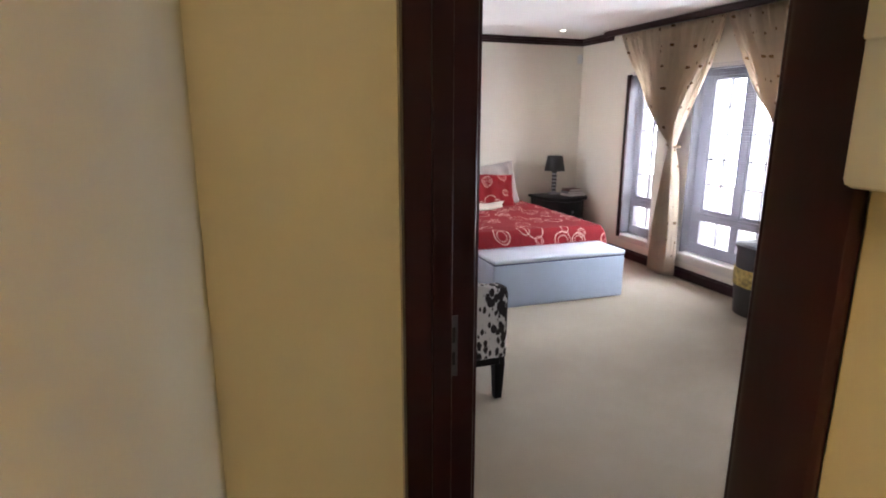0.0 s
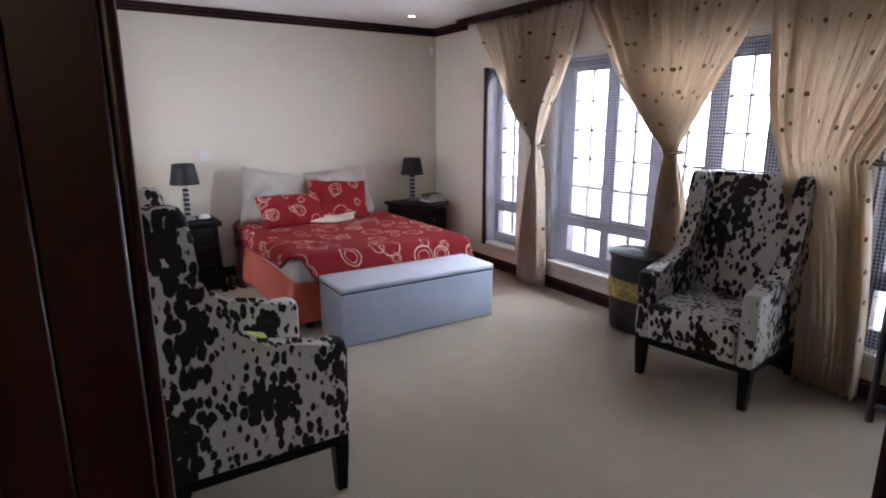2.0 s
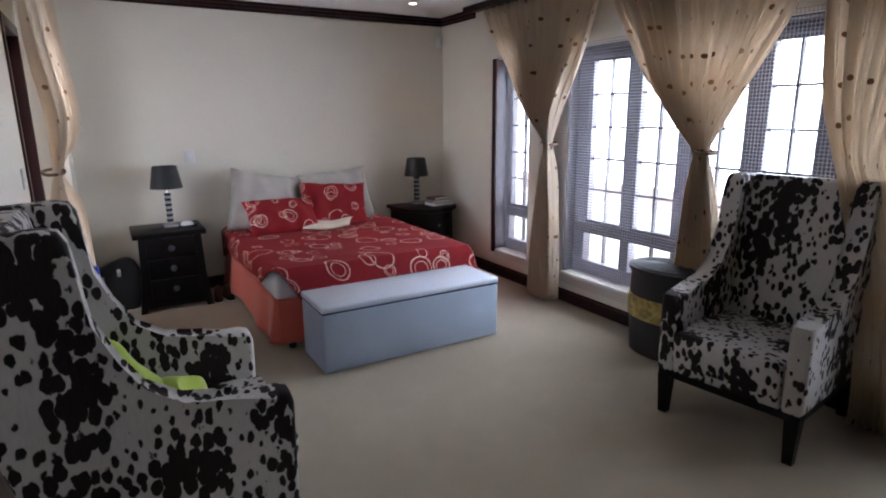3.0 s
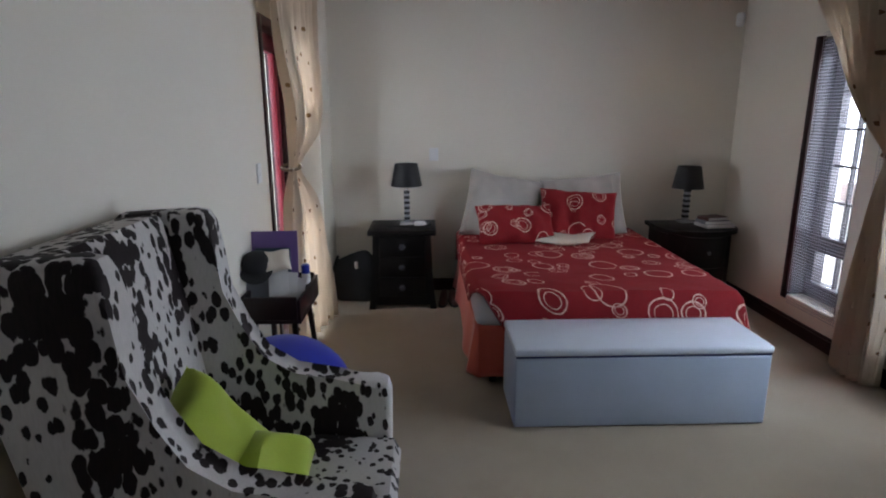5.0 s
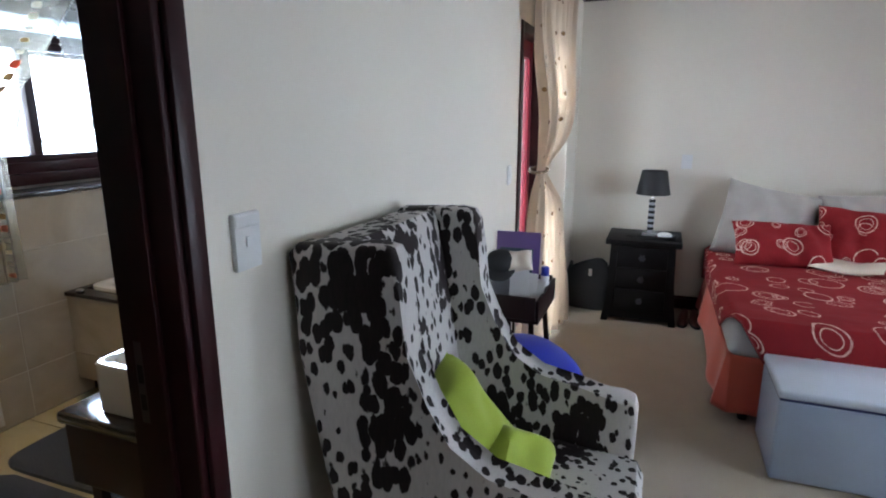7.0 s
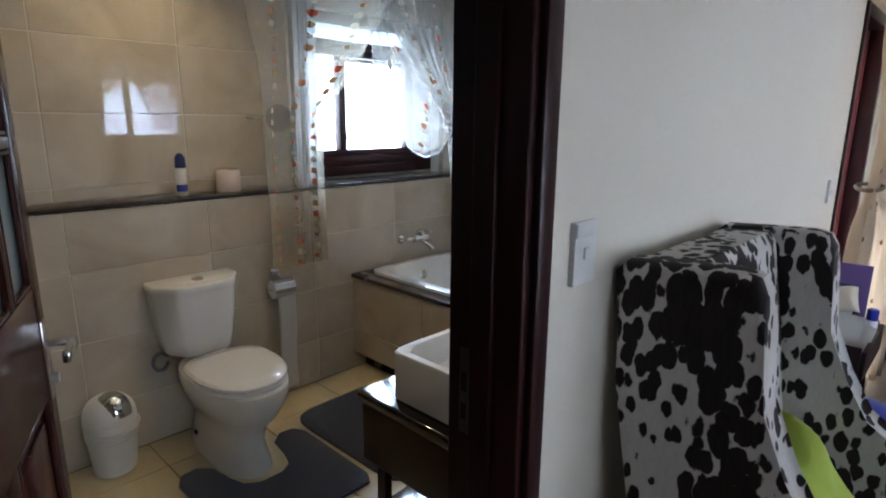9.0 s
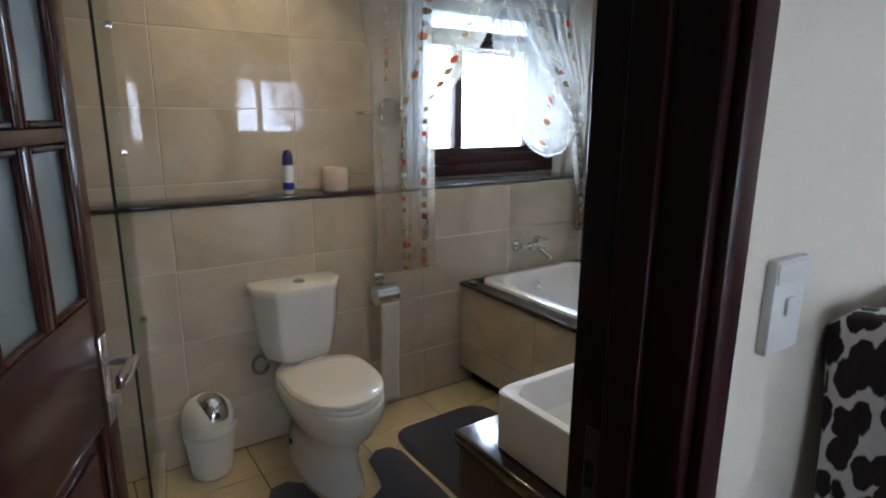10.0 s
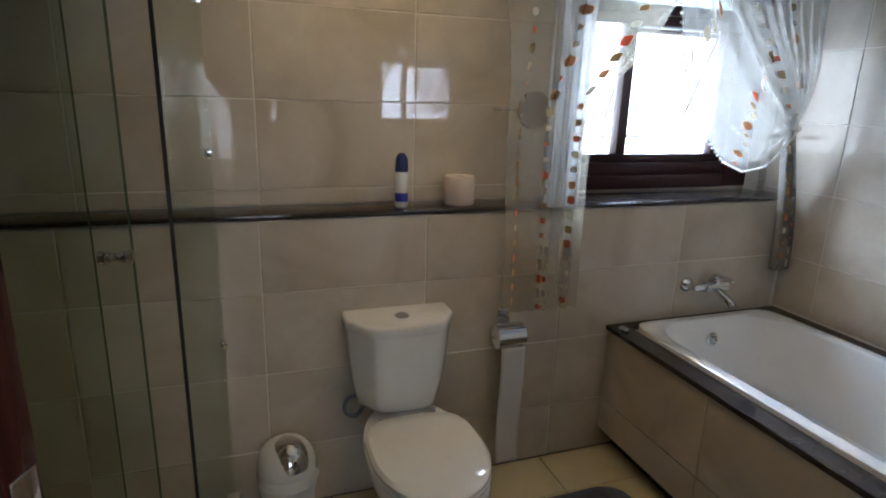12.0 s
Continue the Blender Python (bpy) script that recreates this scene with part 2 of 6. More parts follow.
def carpet_material():
    m, n, l, b = nodes_of("carpet")
    nt = m.node_tree
    co = coords(nt)
    big, mid, fine = noise_node(nt, co, 0.9, 4, 0.4), noise_node(nt, co, 5.0, 4, 0.3), noise_node(nt, co, 420.0, 2)
    c = mix_node(nt, ramp_node(nt, big, [(0.3, (0, 0, 0)), (0.7, (1, 1, 1))]), (0.33, 0.262, 0.172), (0.42, 0.348, 0.245))
    c = mix_node(nt, ramp_node(nt, mid, [(0.42, (0.25, 0.25, 0.25)), (0.75, (0, 0, 0))]), c, (0.25, 0.20, 0.14))
    c = mix_node(nt, math_node(nt, "MULTIPLY", fine, 0.3), c, (0.22, 0.17, 0.12))
    l.new(c, b.inputs["Base Color"])
    b.inputs["Roughness"].default_value = 0.95
    b.inputs["Sheen Weight"].default_value = 0.3
    bump_node(nt, math_node(nt, "ADD", fine, math_node(nt, "MULTIPLY", mid, 2.0)), 0.5, 0.004)
    return m


def tile_material(name, light, dark, rough=0.1, vein=3.0):
    m, n, l, b = nodes_of(name)
    nt = m.node_tree
    oi = nt.nodes.new("ShaderNodeObjectInfo")
    geo = nt.nodes.new("ShaderNodeNewGeometry")
    sh = nt.nodes.new("ShaderNodeVectorMath")
    sh.operation = "MULTIPLY_ADD"
    cv = nt.nodes.new("ShaderNodeCombineXYZ")
    for i in range(3):
        l.new(oi.outputs["Random"], cv.inputs[i])
    l.new(cv.outputs[0], sh.inputs[0])
    sh.inputs[1].default_value = (37.0, 11.0, 23.0)
    l.new(geo.outputs["Position"], sh.inputs[2])
    v1, v2 = noise_node(nt, sh.outputs[0], vein, 5, 0.8), noise_node(nt, sh.outputs[0], vein * 7, 4)
    c = mix_node(nt, ramp_node(nt, v1, [(0.32, (0, 0, 0)), (0.68, (1, 1, 1))]), dark, light)
    c = mix_node(nt, math_node(nt, "MULTIPLY", v2, 0.25), c, tuple(v * 0.8 for v in dark))
    c = mix_node(nt, math_node(nt, "MULTIPLY", oi.outputs["Random"], 0.15), c, dark)
    l.new(c, b.inputs["Base Color"])
    l.new(math_node(nt, "MULTIPLY_ADD", v2, rough * 0.6, rough * 0.7), b.inputs["Roughness"])
    b.inputs["Specular IOR Level"].default_value = 0.30
    bump_node(nt, v1, 0.02, 0.002)
    return m


def emitter(name, color, strength):
    m, n, l, b = nodes_of(name)
    b.inputs["Base Color"].default_value = (*color, 1)
    b.inputs["Emission Color"].default_value = (*color, 1)
    b.inputs["Emission Strength"].default_value = strength
    return m


WALL = surface("cream_wall_paint", (0.76, 0.715, 0.62), 0.55, big=0.7, fine=220, vary=0.05, bump=0.12, depth=0.0012)
HALLWALL = surface("hall_wall_paint", (0.68, 0.60, 0.42), 0.55, big=0.9, fine=200, vary=0.06, bump=0.12, depth=0.0012)
CEIL = surface("ceiling_paint", (0.80, 0.79, 0.77), 0.8, big=0.8, fine=160, vary=0.03, bump=0.1)
CARPET = carpet_material()
MAHOG = wood("dark_mahogany", (0.027, 0.0052, 0.0068), 0.33)
BLACKWOOD = wood("black_stained_wood", (0.0055, 0.004, 0.004), 0.45, shine=0.18)
DOORWOOD = wood("reddish_door_wood", (0.045, 0.012, 0.010), 0.22)
WINWOOD = wood("window_timber", (0.055, 0.046, 0.052), 0.4)
HIDE = cowhide("cowhide_print_velvet")
SPREAD = ring_print("red_ring_bedspread", (0.23, 0.013, 0.018), (0.70, 0.48, 0.40), 3.6)
CORAL = surface("coral_valance_cloth", (0.60, 0.095, 0.055), 0.7, fine=140, vary=0.12, bump=0.3, sheen=0.3)
MATTRESS = surface("white_mattress_cloth", (0.62, 0.62, 0.64), 0.8, fine=120, vary=0.06, bump=0.3)
PILLOW = surface("grey_beige_pillow_cloth", (0.43, 0.395, 0.36), 0.8, big=5, fine=160, vary=0.08, bump=0.3, sheen=0.2)
CREAMCLOTH = surface("cream_cloth", (0.68, 0.60, 0.50), 0.8, fine=160, vary=0.08, bump=0.3)
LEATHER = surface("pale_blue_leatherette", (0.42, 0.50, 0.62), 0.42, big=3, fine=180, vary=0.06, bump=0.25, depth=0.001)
# lid copy of the leatherette, lightened for the light on its top
LEATHERLIT = surface("lit_leatherette_lid", (0.60, 0.66, 0.75), 0.36, big=3, fine=180, vary=0.06, bump=0.25, depth=0.001)
BLACK = surface("black_cloth", (0.012, 0.012, 0.014), 0.75, fine=200, vary=0.2, bump=0.3)
SHADE = surface("black_lampshade", (0.010, 0.009, 0.010), 0.6, fine=300, vary=0.1, bump=0.2)
CHROME = surface("chrome", (0.75, 0.75, 0.76), 0.10, 1.0, vary=0.03, bump=0, gloss_vary=0.03)
GUNMETAL = surface("dark_gunmetal", (0.10, 0.10, 0.11), 0.4, 0.8, vary=0.1, bump=0.05)
STEEL = surface("brushed_steel", (0.55, 0.55, 0.56), 0.3, 1.0, vary=0.05, bump=0.05)
CRYSTAL = surface("clear_crystal", (0.42, 0.42, 0.45), 0.05, vary=0.02, bump=0)
PLASTIC = surface("white_plastic", (0.74, 0.74, 0.73), 0.35, fine=90, vary=0.04, bump=0.05)
PORCELAIN = surface("white_porcelain", (0.80, 0.79, 0.77), 0.08, vary=0.02, bump=0, gloss_vary=0.03, coat=0.4)
ACRYLIC = surface("white_bath_acrylic", (0.78, 0.79, 0.80), 0.16, vary=0.02, bump=0, gloss_vary=0.04)
TILE = tile_material("beige_wall_tile", (0.64, 0.585, 0.50), (0.46, 0.40, 0.315), 0.022, 2.8)
FLOORTILE = tile_material("cream_floor_tile", (0.70, 0.60, 0.40), (0.58, 0.48, 0.30), 0.22, 3.5)
GROUT = surface("pale_grout", (0.72, 0.68, 0.60), 0.9, fine=120, vary=0.1, bump=0.2)
DARKGROUT = surface("dark_grout", (0.10, 0.085, 0.065), 0.9, fine=120, vary=0.2, bump=0.2)
GRANITE = surface("dark_granite_slab", (0.040, 0.034, 0.034), 0.09, big=8, fine=120, vary=0.5, bump=0.03)
GLASS = glass("clear_pane")
SHOWERGLASS = glass("green_tinted_pane", (0.93, 0.957, 0.935), gloss=0.30)
GLASSEDGE = surface("cut_glass_edge", (0.10, 0.15, 0.10), 0.2, vary=0.1, bump=0)
FROST = frosted("frosted_pane")
MAT = surface("dark_blue_bath_mat", (0.018, 0.026, 0.058), 0.95, big=6, fine=160, vary=0.35, bump=0.8, depth=0.008, sheen=0.4)
LIME = surface("lime_green_cushion", (0.36, 0.46, 0.035), 0.75, big=4, fine=140, vary=0.1, bump=0.3, sheen=0.2)
BLUEBALL = surface("blue_vinyl_ball", (0.015, 0.03, 0.33), 0.38, fine=120, vary=0.08, bump=0.1)
PURPLE = surface("purple_card", (0.13, 0.075, 0.24), 0.5, vary=0.05, bump=0.05)
NAVY = surface("navy_book_cover", (0.02, 0.03, 0.12), 0.4, vary=0.1, bump=0.05)
TEAL = surface("dark_teal_folder", (0.02, 0.05, 0.075), 0.5, vary=0.1, bump=0.05)
GREYCARD = surface("grey_card", (0.20, 0.21, 0.23), 0.6, vary=0.1, bump=0.1)
PAPER = surface("white_paper", (0.70, 0.69, 0.67), 0.9, fine=80, vary=0.05, bump=0.2)
BROWNBOOK = surface("brown_book_cover", (0.10, 0.035, 0.025), 0.5, vary=0.1, bump=0.1)
WICKER = surface("dark_wicker", (0.011, 0.009, 0.009), 0.5, fine=90, vary=0.4, bump=0.5, depth=0.004)
GOLDBAND = surface("gold_patterned_cloth", (0.42, 0.31, 0.09), 0.6, big=28, fine=60, vary=0.75, bump=0.2)
REDFRAME = surface("red_painted_timber", (0.20, 0.018, 0.030), 0.35, vary=0.15, bump=0.1)
CURTAIN = sheer("beige_sheer_curtain", (0.86, 0.76, 0.64), 0.66, 0.0, [(0.20, 0.11, 0.05), (0.34, 0.22, 0.11)], 5.6, 0.075)
VOILEDOTS = [(0.60, 0.20, 0.13), (0.74, 0.69, 0.58), (0.46, 0.33, 0.18), (0.74, 0.69, 0.58), (0.58, 0.34, 0.20)]
BATHNET = sheer("cream_dotted_voile", (0.66, 0.59, 0.46), 0.62, 0.68, VOILEDOTS, strings=(0.135, 0.056))
DRAPENET = sheer("gathered_dotted_voile", (0.62, 0.58, 0.51), 0.42, 0.66, VOILEDOTS, strings=(0.24, 0.06))
LINERNET = sheer("plain_white_voile", (0.74, 0.76, 0.76), 0.70, 0.35)
NETTHREAD = sheer("white_net_thread", (0.40, 0.39, 0.44), 0.20, 0.0)
TIECORD = surface("brown_tie_cord", (0.24, 0.165, 0.10), 0.7, fine=220, vary=0.3, bump=0.6, depth=0.003)
REDHEM = surface("crimson_hem_cloth", (0.23, 0.015, 0.02), 0.85, fine=200, vary=0.12, bump=0.3)
DARKTABLE = wood("dark_table_wood", (0.014, 0.006, 0.006), 0.35)
BEIGEFLOOR = surface("hall_floor_tile", (0.40, 0.33, 0.22), 0.4, vary=0.1)
LAMPGLOW = emitter("lit_bulb", (1.0, 0.9, 0.7), 12.0)
MIRROR = surface("mirror_silver", (0.9, 0.9, 0.9), 0.02, 1.0, vary=0.0, bump=0, gloss_vary=0.0)
GROUND = surface("pale_paving", (0.55, 0.52, 0.48), 0.9, big=0.3, fine=6, vary=0.1)
BRICKRED = surface("reddish_plaster", (0.60, 0.47, 0.42), 0.9, big=0.6, fine=20, vary=0.12)

# ---- mesh helpers ----


def box(bm, x0, x1, y0, y1, z0, z1, bevel=0.0, seg=2, m=None):
    vs = [bm.verts.new((x, y, z)) for z in (z0, z1) for y in (y0, y1) for x in (x0, x1)]
    fs = [bm.faces.new([vs[i] for i in f]) for f in ((0, 2, 3, 1), (4, 5, 7, 6), (0, 1, 5, 4), (2, 6, 7, 3), (0, 4, 6, 2), (1, 3, 7, 5))]
    if bevel:
        es = list({e for f in fs for e in f.edges})
        r = bmesh.ops.bevel(bm, geom=es, offset=bevel, segments=seg, affect="EDGES", profile=0.5)
        vs = list({v for f in r["faces"] for v in f.verts} | {v for v in vs if v.is_valid})
    if m is not None:
        bmesh.ops.transform(bm, matrix=m, verts=vs)
    return bm


def boxes(*args, bevel=0.0, seg=2):
    bm = bmesh.new()
    for a in args:
        box(bm, *a, bevel=bevel, seg=seg)
    return bm


def ring(cx, cy, z, rx, ry, p=2.0, n=32):
    out = []
    for i in range(n):
        a = 2 * math.pi * i / n
        c, s = math.cos(a), math.sin(a)
        out.append((cx + rx * math.copysign(abs(c) ** (2 / p), c), cy + ry * math.copysign(abs(s) ** (2 / p), s), z))
    return out


def loft(bm, rings, close=True):
    """Skin through rings of equally many points."""
    rows = [[bm.verts.new(p) for p in r] for r in rings]
    n = len(rows[0])
    for a, b in zip(rows, rows[1:]):
        for i in range(n):
            bm.faces.new((a[i], a[(i + 1) % n], b[(i + 1) % n], b[i]))
    if close:
        bm.faces.new(rows[0][::-1])
        bm.faces.new(rows[-1])
    return bm


def lathe(profile, n=28, m=None):
    bm = bmesh.new()
    loft(bm, [ring(0, 0, z, max(r, 1e-4), max(r, 1e-4), 2, n) for r, z in profile])
    if m is not None:
        bmesh.ops.transform(bm, matrix=m, verts=bm.verts)
    return bm


def tube(bm, pts, r, n=10):
    pts = [Vector(p) for p in pts]
    rings = []
    for i, p in enumerate(pts):
        d = (pts[min(i + 1, len(pts) - 1)] - pts[max(i - 1, 0)]).normalized()
        a = d.orthogonal().normalized() if i == 0 else (a - d * a.dot(d)).normalized()
        b = d.cross(a)
        rings.append([p + r * (math.cos(2 * math.pi * k / n) * a + math.sin(2 * math.pi * k / n) * b) for k in range(n)])
    return loft(bm, rings)


def prism(bm, outline, axis, a, b, bevel=0.0, seg=2):
    """A flat outline pushed through from a to b along an axis."""
    def put(p, t):
        return {"x": (t, p[0], p[1]), "y": (p[0], t, p[1]), "z": (p[0], p[1], t)}[axis]
    v0, v1 = [bm.verts.new(put(p, a)) for p in outline], [bm.verts.new(put(p, b)) for p in outline]
    fs = [bm.faces.new(v0[::-1]), bm.faces.new(v1)]
    n = len(outline)
    for i in range(n):
        fs.append(bm.faces.new((v0[i], v0[(i + 1) % n], v1[(i + 1) % n], v1[i])))
    if bevel:
        bmesh.ops.bevel(bm, geom=list({e for f in fs[:2] for e in f.edges}), offset=bevel, segments=seg, affect="EDGES", profile=0.5)
    return bm


def sheet(fn, nu, nv, size=(1, 1)):
    """A surface fn(u, v) with its cloth coordinates in metres."""
    bm = bmesh.new()
    uv = bm.loops.layers.uv.new("UVMap")
    g = [[bm.verts.new(fn(i / nu, j / nv)) for i in range(nu + 1)] for j in range(nv + 1)]
    for j in range(nv):
        for i in range(nu):
            f = bm.faces.new((g[j][i], g[j][i + 1], g[j + 1][i + 1], g[j + 1][i]))
            for lp, (a, b) in zip(f.loops, ((i, j), (i + 1, j), (i + 1, j + 1), (i, j + 1))):
                lp[uv].uv = (a / nu * size[0], b / nv * size[1])
    return bm


def link(name, bm, material, smooth=True):
    bmesh.ops.recalc_face_normals(bm, faces=bm.faces)
    me = bpy.data.meshes.new(name)
    bm.to_mesh(me)
    bm.free()
    me.materials.append(material)
    if smooth:
        me.shade_auto_smooth() if hasattr(me, "shade_auto_smooth") else None
        me.polygons.foreach_set("use_smooth", [True] * len(me.polygons))
        me.set_sharp_from_angle(angle=radians(38))
    return new(name, me)


def part(name, bm, material, parent, label="", smooth=True):
    ob = link(name, bm, material, smooth)
    ob.parent = parent
    if label:
        tagged(ob, label)
    return ob


def thing(name, label, category, m=None, group=""):
    ob = new(name)
    ob.empty_display_size = 0.1
    if m is not None:
        ob.matrix_world = m
    return tagged(ob, label, category, group)


def solo(name, bm, material, label, category, m=None, group="", smooth=True):
    ob = link(name, bm, material, smooth)
    if m is not None:
        ob.matrix_world = m
    return tagged(ob, label, category, group)


def built(name, bm, material, label="", category="", smooth=False):
    return tagged(link(name, bm, material, smooth), label, category or "structure", kind="structure")


def fold(ob, thick):
    md = ob.modifiers.new("thickness", "SOLIDIFY")
    md.thickness, md.offset = thick, 0
    return ob


# ---- the plan, metres ----
XL, XE = 0.485, 0.32          # bedroom face and far face of the wall with the two doors
XW, YB, YS = 3.97, 6.22, 0.20  # window wall, bed wall, south wall
H = 2.43                      # ceiling
XB, XU = -1.592, -1.76        # bathroom: face below the ledge, face above it
YN, YSH = 4.40, 0.95          # bathroom: wall beyond the tub, wall of the shower
LEDGE = 1.130

# ---- floors and ceilings ----
built("floor", boxes((XE + 0.08, XW + 0.02, YS - 0.1, YB + 0.05, -0.15, 0)), CARPET, "beige fitted carpet with faint tread marks", "floor")
bath_floor = built("floor_bathroom", boxes((XU - 0.2, XE + 0.08, YSH - 0.1, YN + 0.1, -0.15, -0.006)), DARKGROUT, "cream square floor tiles with dark joints", "floor")
built("floor_hall", boxes((-0.3, XE + 0.08, -1.8, 0.84, -0.149, -0.002)), BEIGEFLOOR, "beige hall floor", "floor")
built("ceiling", boxes((XE, XW + 0.3, YS - 0.1, YB + 0.2, H, H + 0.15)), CEIL, "smooth white painted ceiling", "ceiling")
built("ceiling_bathroom", boxes((XU - 0.2, XE - 0.002, YSH - 0.1, YN + 0.1, 2.40, 2.55)), CEIL, "white painted bathroom ceiling", "ceiling")
built("ceiling_hall", boxes((-0.3, XE - 0.002, -1.8, YSH - 0.102, H, H + 0.15)), CEIL, "white hall ceiling", "ceiling")

# ---- walls ----
XH = 0.365                               # hall face beside the entry
D1, D2 = (0.240, 1.238), (1.46, 2.300)  # entry opening, bathroom opening (to the rough frame)
DH = 2.06
G0, G1 = 4.93, 5.62                      # opening to the outside in the door wall, beside the bed
built("wall_west", boxes(
    (XH, XL, YS - 0.1, D1[0], 0, H), (XH, XL, D1[0], D1[1], DH, H), (XH, XL, D1[1], 1.36, 0, H), (XE, XL, 1.36, D2[0], 0, H),
    (XE, XL, D2[0], D2[1], DH, H), (XE, XL, D2[1], G0, 0, H), (XE, XL, G0, G1, 2.03, H), (XE, XL, G1, YB + 0.2, 0, H)),
    WALL, "cream painted wall with two doorways", "wall")
built("wall_north_nib", boxes((XL + 0.001, 0.655, 5.74, YB + 0.05, 0, H)), WALL, "short cream painted wall return", "wall")
built("wall_north", boxes((XE, XW + 0.3, YB, YB + 0.2, 0, H)), WALL, "plain cream painted wall behind the bed", "wall")
built("wall_south", boxes((XL, XW + 0.3, YS - 0.15, YS, 0, H)), WALL, "plain cream painted wall", "wall")
WA, WB, WC = (4.78, 5.25), (2.02, 4.32), (0.9, 1.925)
WZ = (0.25, 1.96)
segs = [(YS - 0.1, WC[0]), (WC[1], WB[0]), (WB[1], WA[0]), (WA[1], YB + 0.2)]
built("wall_east", boxes(*[(XW, XW + 0.26, a, b, WZ[0], WZ[1]) for a, b in segs], (XW, XW + 0.26, YS - 0.1, YB + 0.2, 0, WZ[0]), (XW, XW + 0.26, YS - 0.1, YB + 0.2, WZ[1], H)),
      WALL, "cream painted wall with tall windows", "wall")
# hall shell
built("wall_hall_end", boxes((-0.20, XH - 0.003, 1.257, 1.36, 0, H)), HALLWALL, "warm yellow painted hall wall", "wall")
built("wall_hall_left", boxes((-0.20, -0.072, 0.05, 1.256, 0, H), (-0.30, -0.20, -1.8, 0.05, 0, H)), HALLWALL, "warm yellow painted hall wall corner", "wall")
built("wall_hall_right", boxes((XH - 0.008, XH - 0.001, -1.8, 0.194, 0, H)), HALLWALL, "warm yellow painted hall wall beside the door", "wall")
built("wall_hall_outer", boxes((XH - 0.001, XH + 0.12, -1.8, YS - 0.1, 0, H)), HALLWALL, "warm yellow painted hall wall", "wall")
built("wall_hall_back", boxes((-0.3, XE + 0.1, -1.9, -1.8, 0, H)), HALLWALL, "warm yellow painted hall wall", "wall")

# ---- bathroom shell ----
BW = (3.33, 4.36)                       # window in the back wall
BZ = (LEDGE + 0.014, 2.08)
bath_west = built("wall_bath_west", boxes((XB - 0.40, XB - 0.003, YSH - 0.1, YN + 0.1, 0, LEDGE - 0.02),
                  (XU - 0.18, XU - 0.003, YSH - 0.1, BW[0], LEDGE - 0.02, 2.4), (XU - 0.18, XU - 0.003, BW[1], YN + 0.1, LEDGE - 0.02, 2.4),
                  (XU - 0.18, XU - 0.003, BW[0], BW[1], BZ[1], 2.4)), GROUT, "beige tiled wall with a dark ledge", "wall")
bath_north = built("wall_bath_north", boxes((XU, XE, YN + 0.003, YN + 0.12, 0, 2.4)), GROUT, "beige tiled wall beside the tub", "wall")
bath_south = built("wall_bath_south", boxes((XU, -0.20, YSH - 0.12, YSH - 0.003, 0, 2.4)), GROUT, "beige tiled shower wall", "wall")
built("wall_bath_corner", boxes((-0.35, -0.201, YSH - 0.01, 1.36, 0, 2.4), (-0.2, XE, 1.361, 1.40, 0, 2.4)), TILE, "beige tiled wall behind the door", "wall")
built("wall_bath_east", boxes((XE - 0.012, XE - 0.001, 2.40, YN + 0.1, 0, 2.4)), TILE, "beige tiled wall behind the vanity", "wall")
built("ledge", boxes((XU - 0.01, XB + 0.006, YSH, YN, LEDGE - 0.014, LEDGE), (-1.842, XU - 0.0105, BW[0] + 0.001, BW[1] - 0.001, LEDGE - 0.014, LEDGE - 0.0005), bevel=0.002), GRANITE, "dark polished stone ledge", "ledge", True)


# cornice and baseboards: stepped mahogany mouldings
def moulding(name, runs, steps, label, category):
    bm = bmesh.new()
    for (x0, y0), (x1, y1), (nx, ny) in runs:
        for d, z0, z1 in steps:
            xs, ys = sorted((x0, x1)), sorted((y0, y1))
            a, b = (xs[0] + min(0, nx * d), xs[1] + max(0, nx * d)), (ys[0] + min(0, ny * d), ys[1] + max(0, ny * d))
            box(bm, a[0], a[1], b[0], b[1], z0, z1, 0.004, 1)
    return built(name, bm, MAHOG, label, category, True)


moulding("cornice", [((XL, YB - 0.001), (XW, YB - 0.001), (0, -1)), ((XW - 0.001, 5.60), (XW - 0.001, YB), (-1, 0)), ((XL + 0.001, YS), (XL + 0.001, 5.74), (1, 0)), ((0.656, 5.74), (0.656, YB), (1, 0))],
         [(0.045, H - 0.028, H - 0.001), (0.030, H - 0.055, H - 0.026), (0.015, H - 0.078, H - 0.053)], "dark mahogany ceiling moulding", "cornice")
moulding("baseboard", [((0.66, YB - 0.001), (XW, YB - 0.001), (0, -1)), ((XW - 0.001, YS), (XW - 0.001, YB), (-1, 0)),
                       ((XL + 0.001, 2.37), (XL + 0.001, 4.90), (1, 0)), ((XL + 0.001, 1.30), (XL + 0.001, 1.385), (1, 0))],
         [(0.018, 0.0, 0.085), (0.011, 0.083, 0.105)], "dark mahogany baseboard", "baseboard")


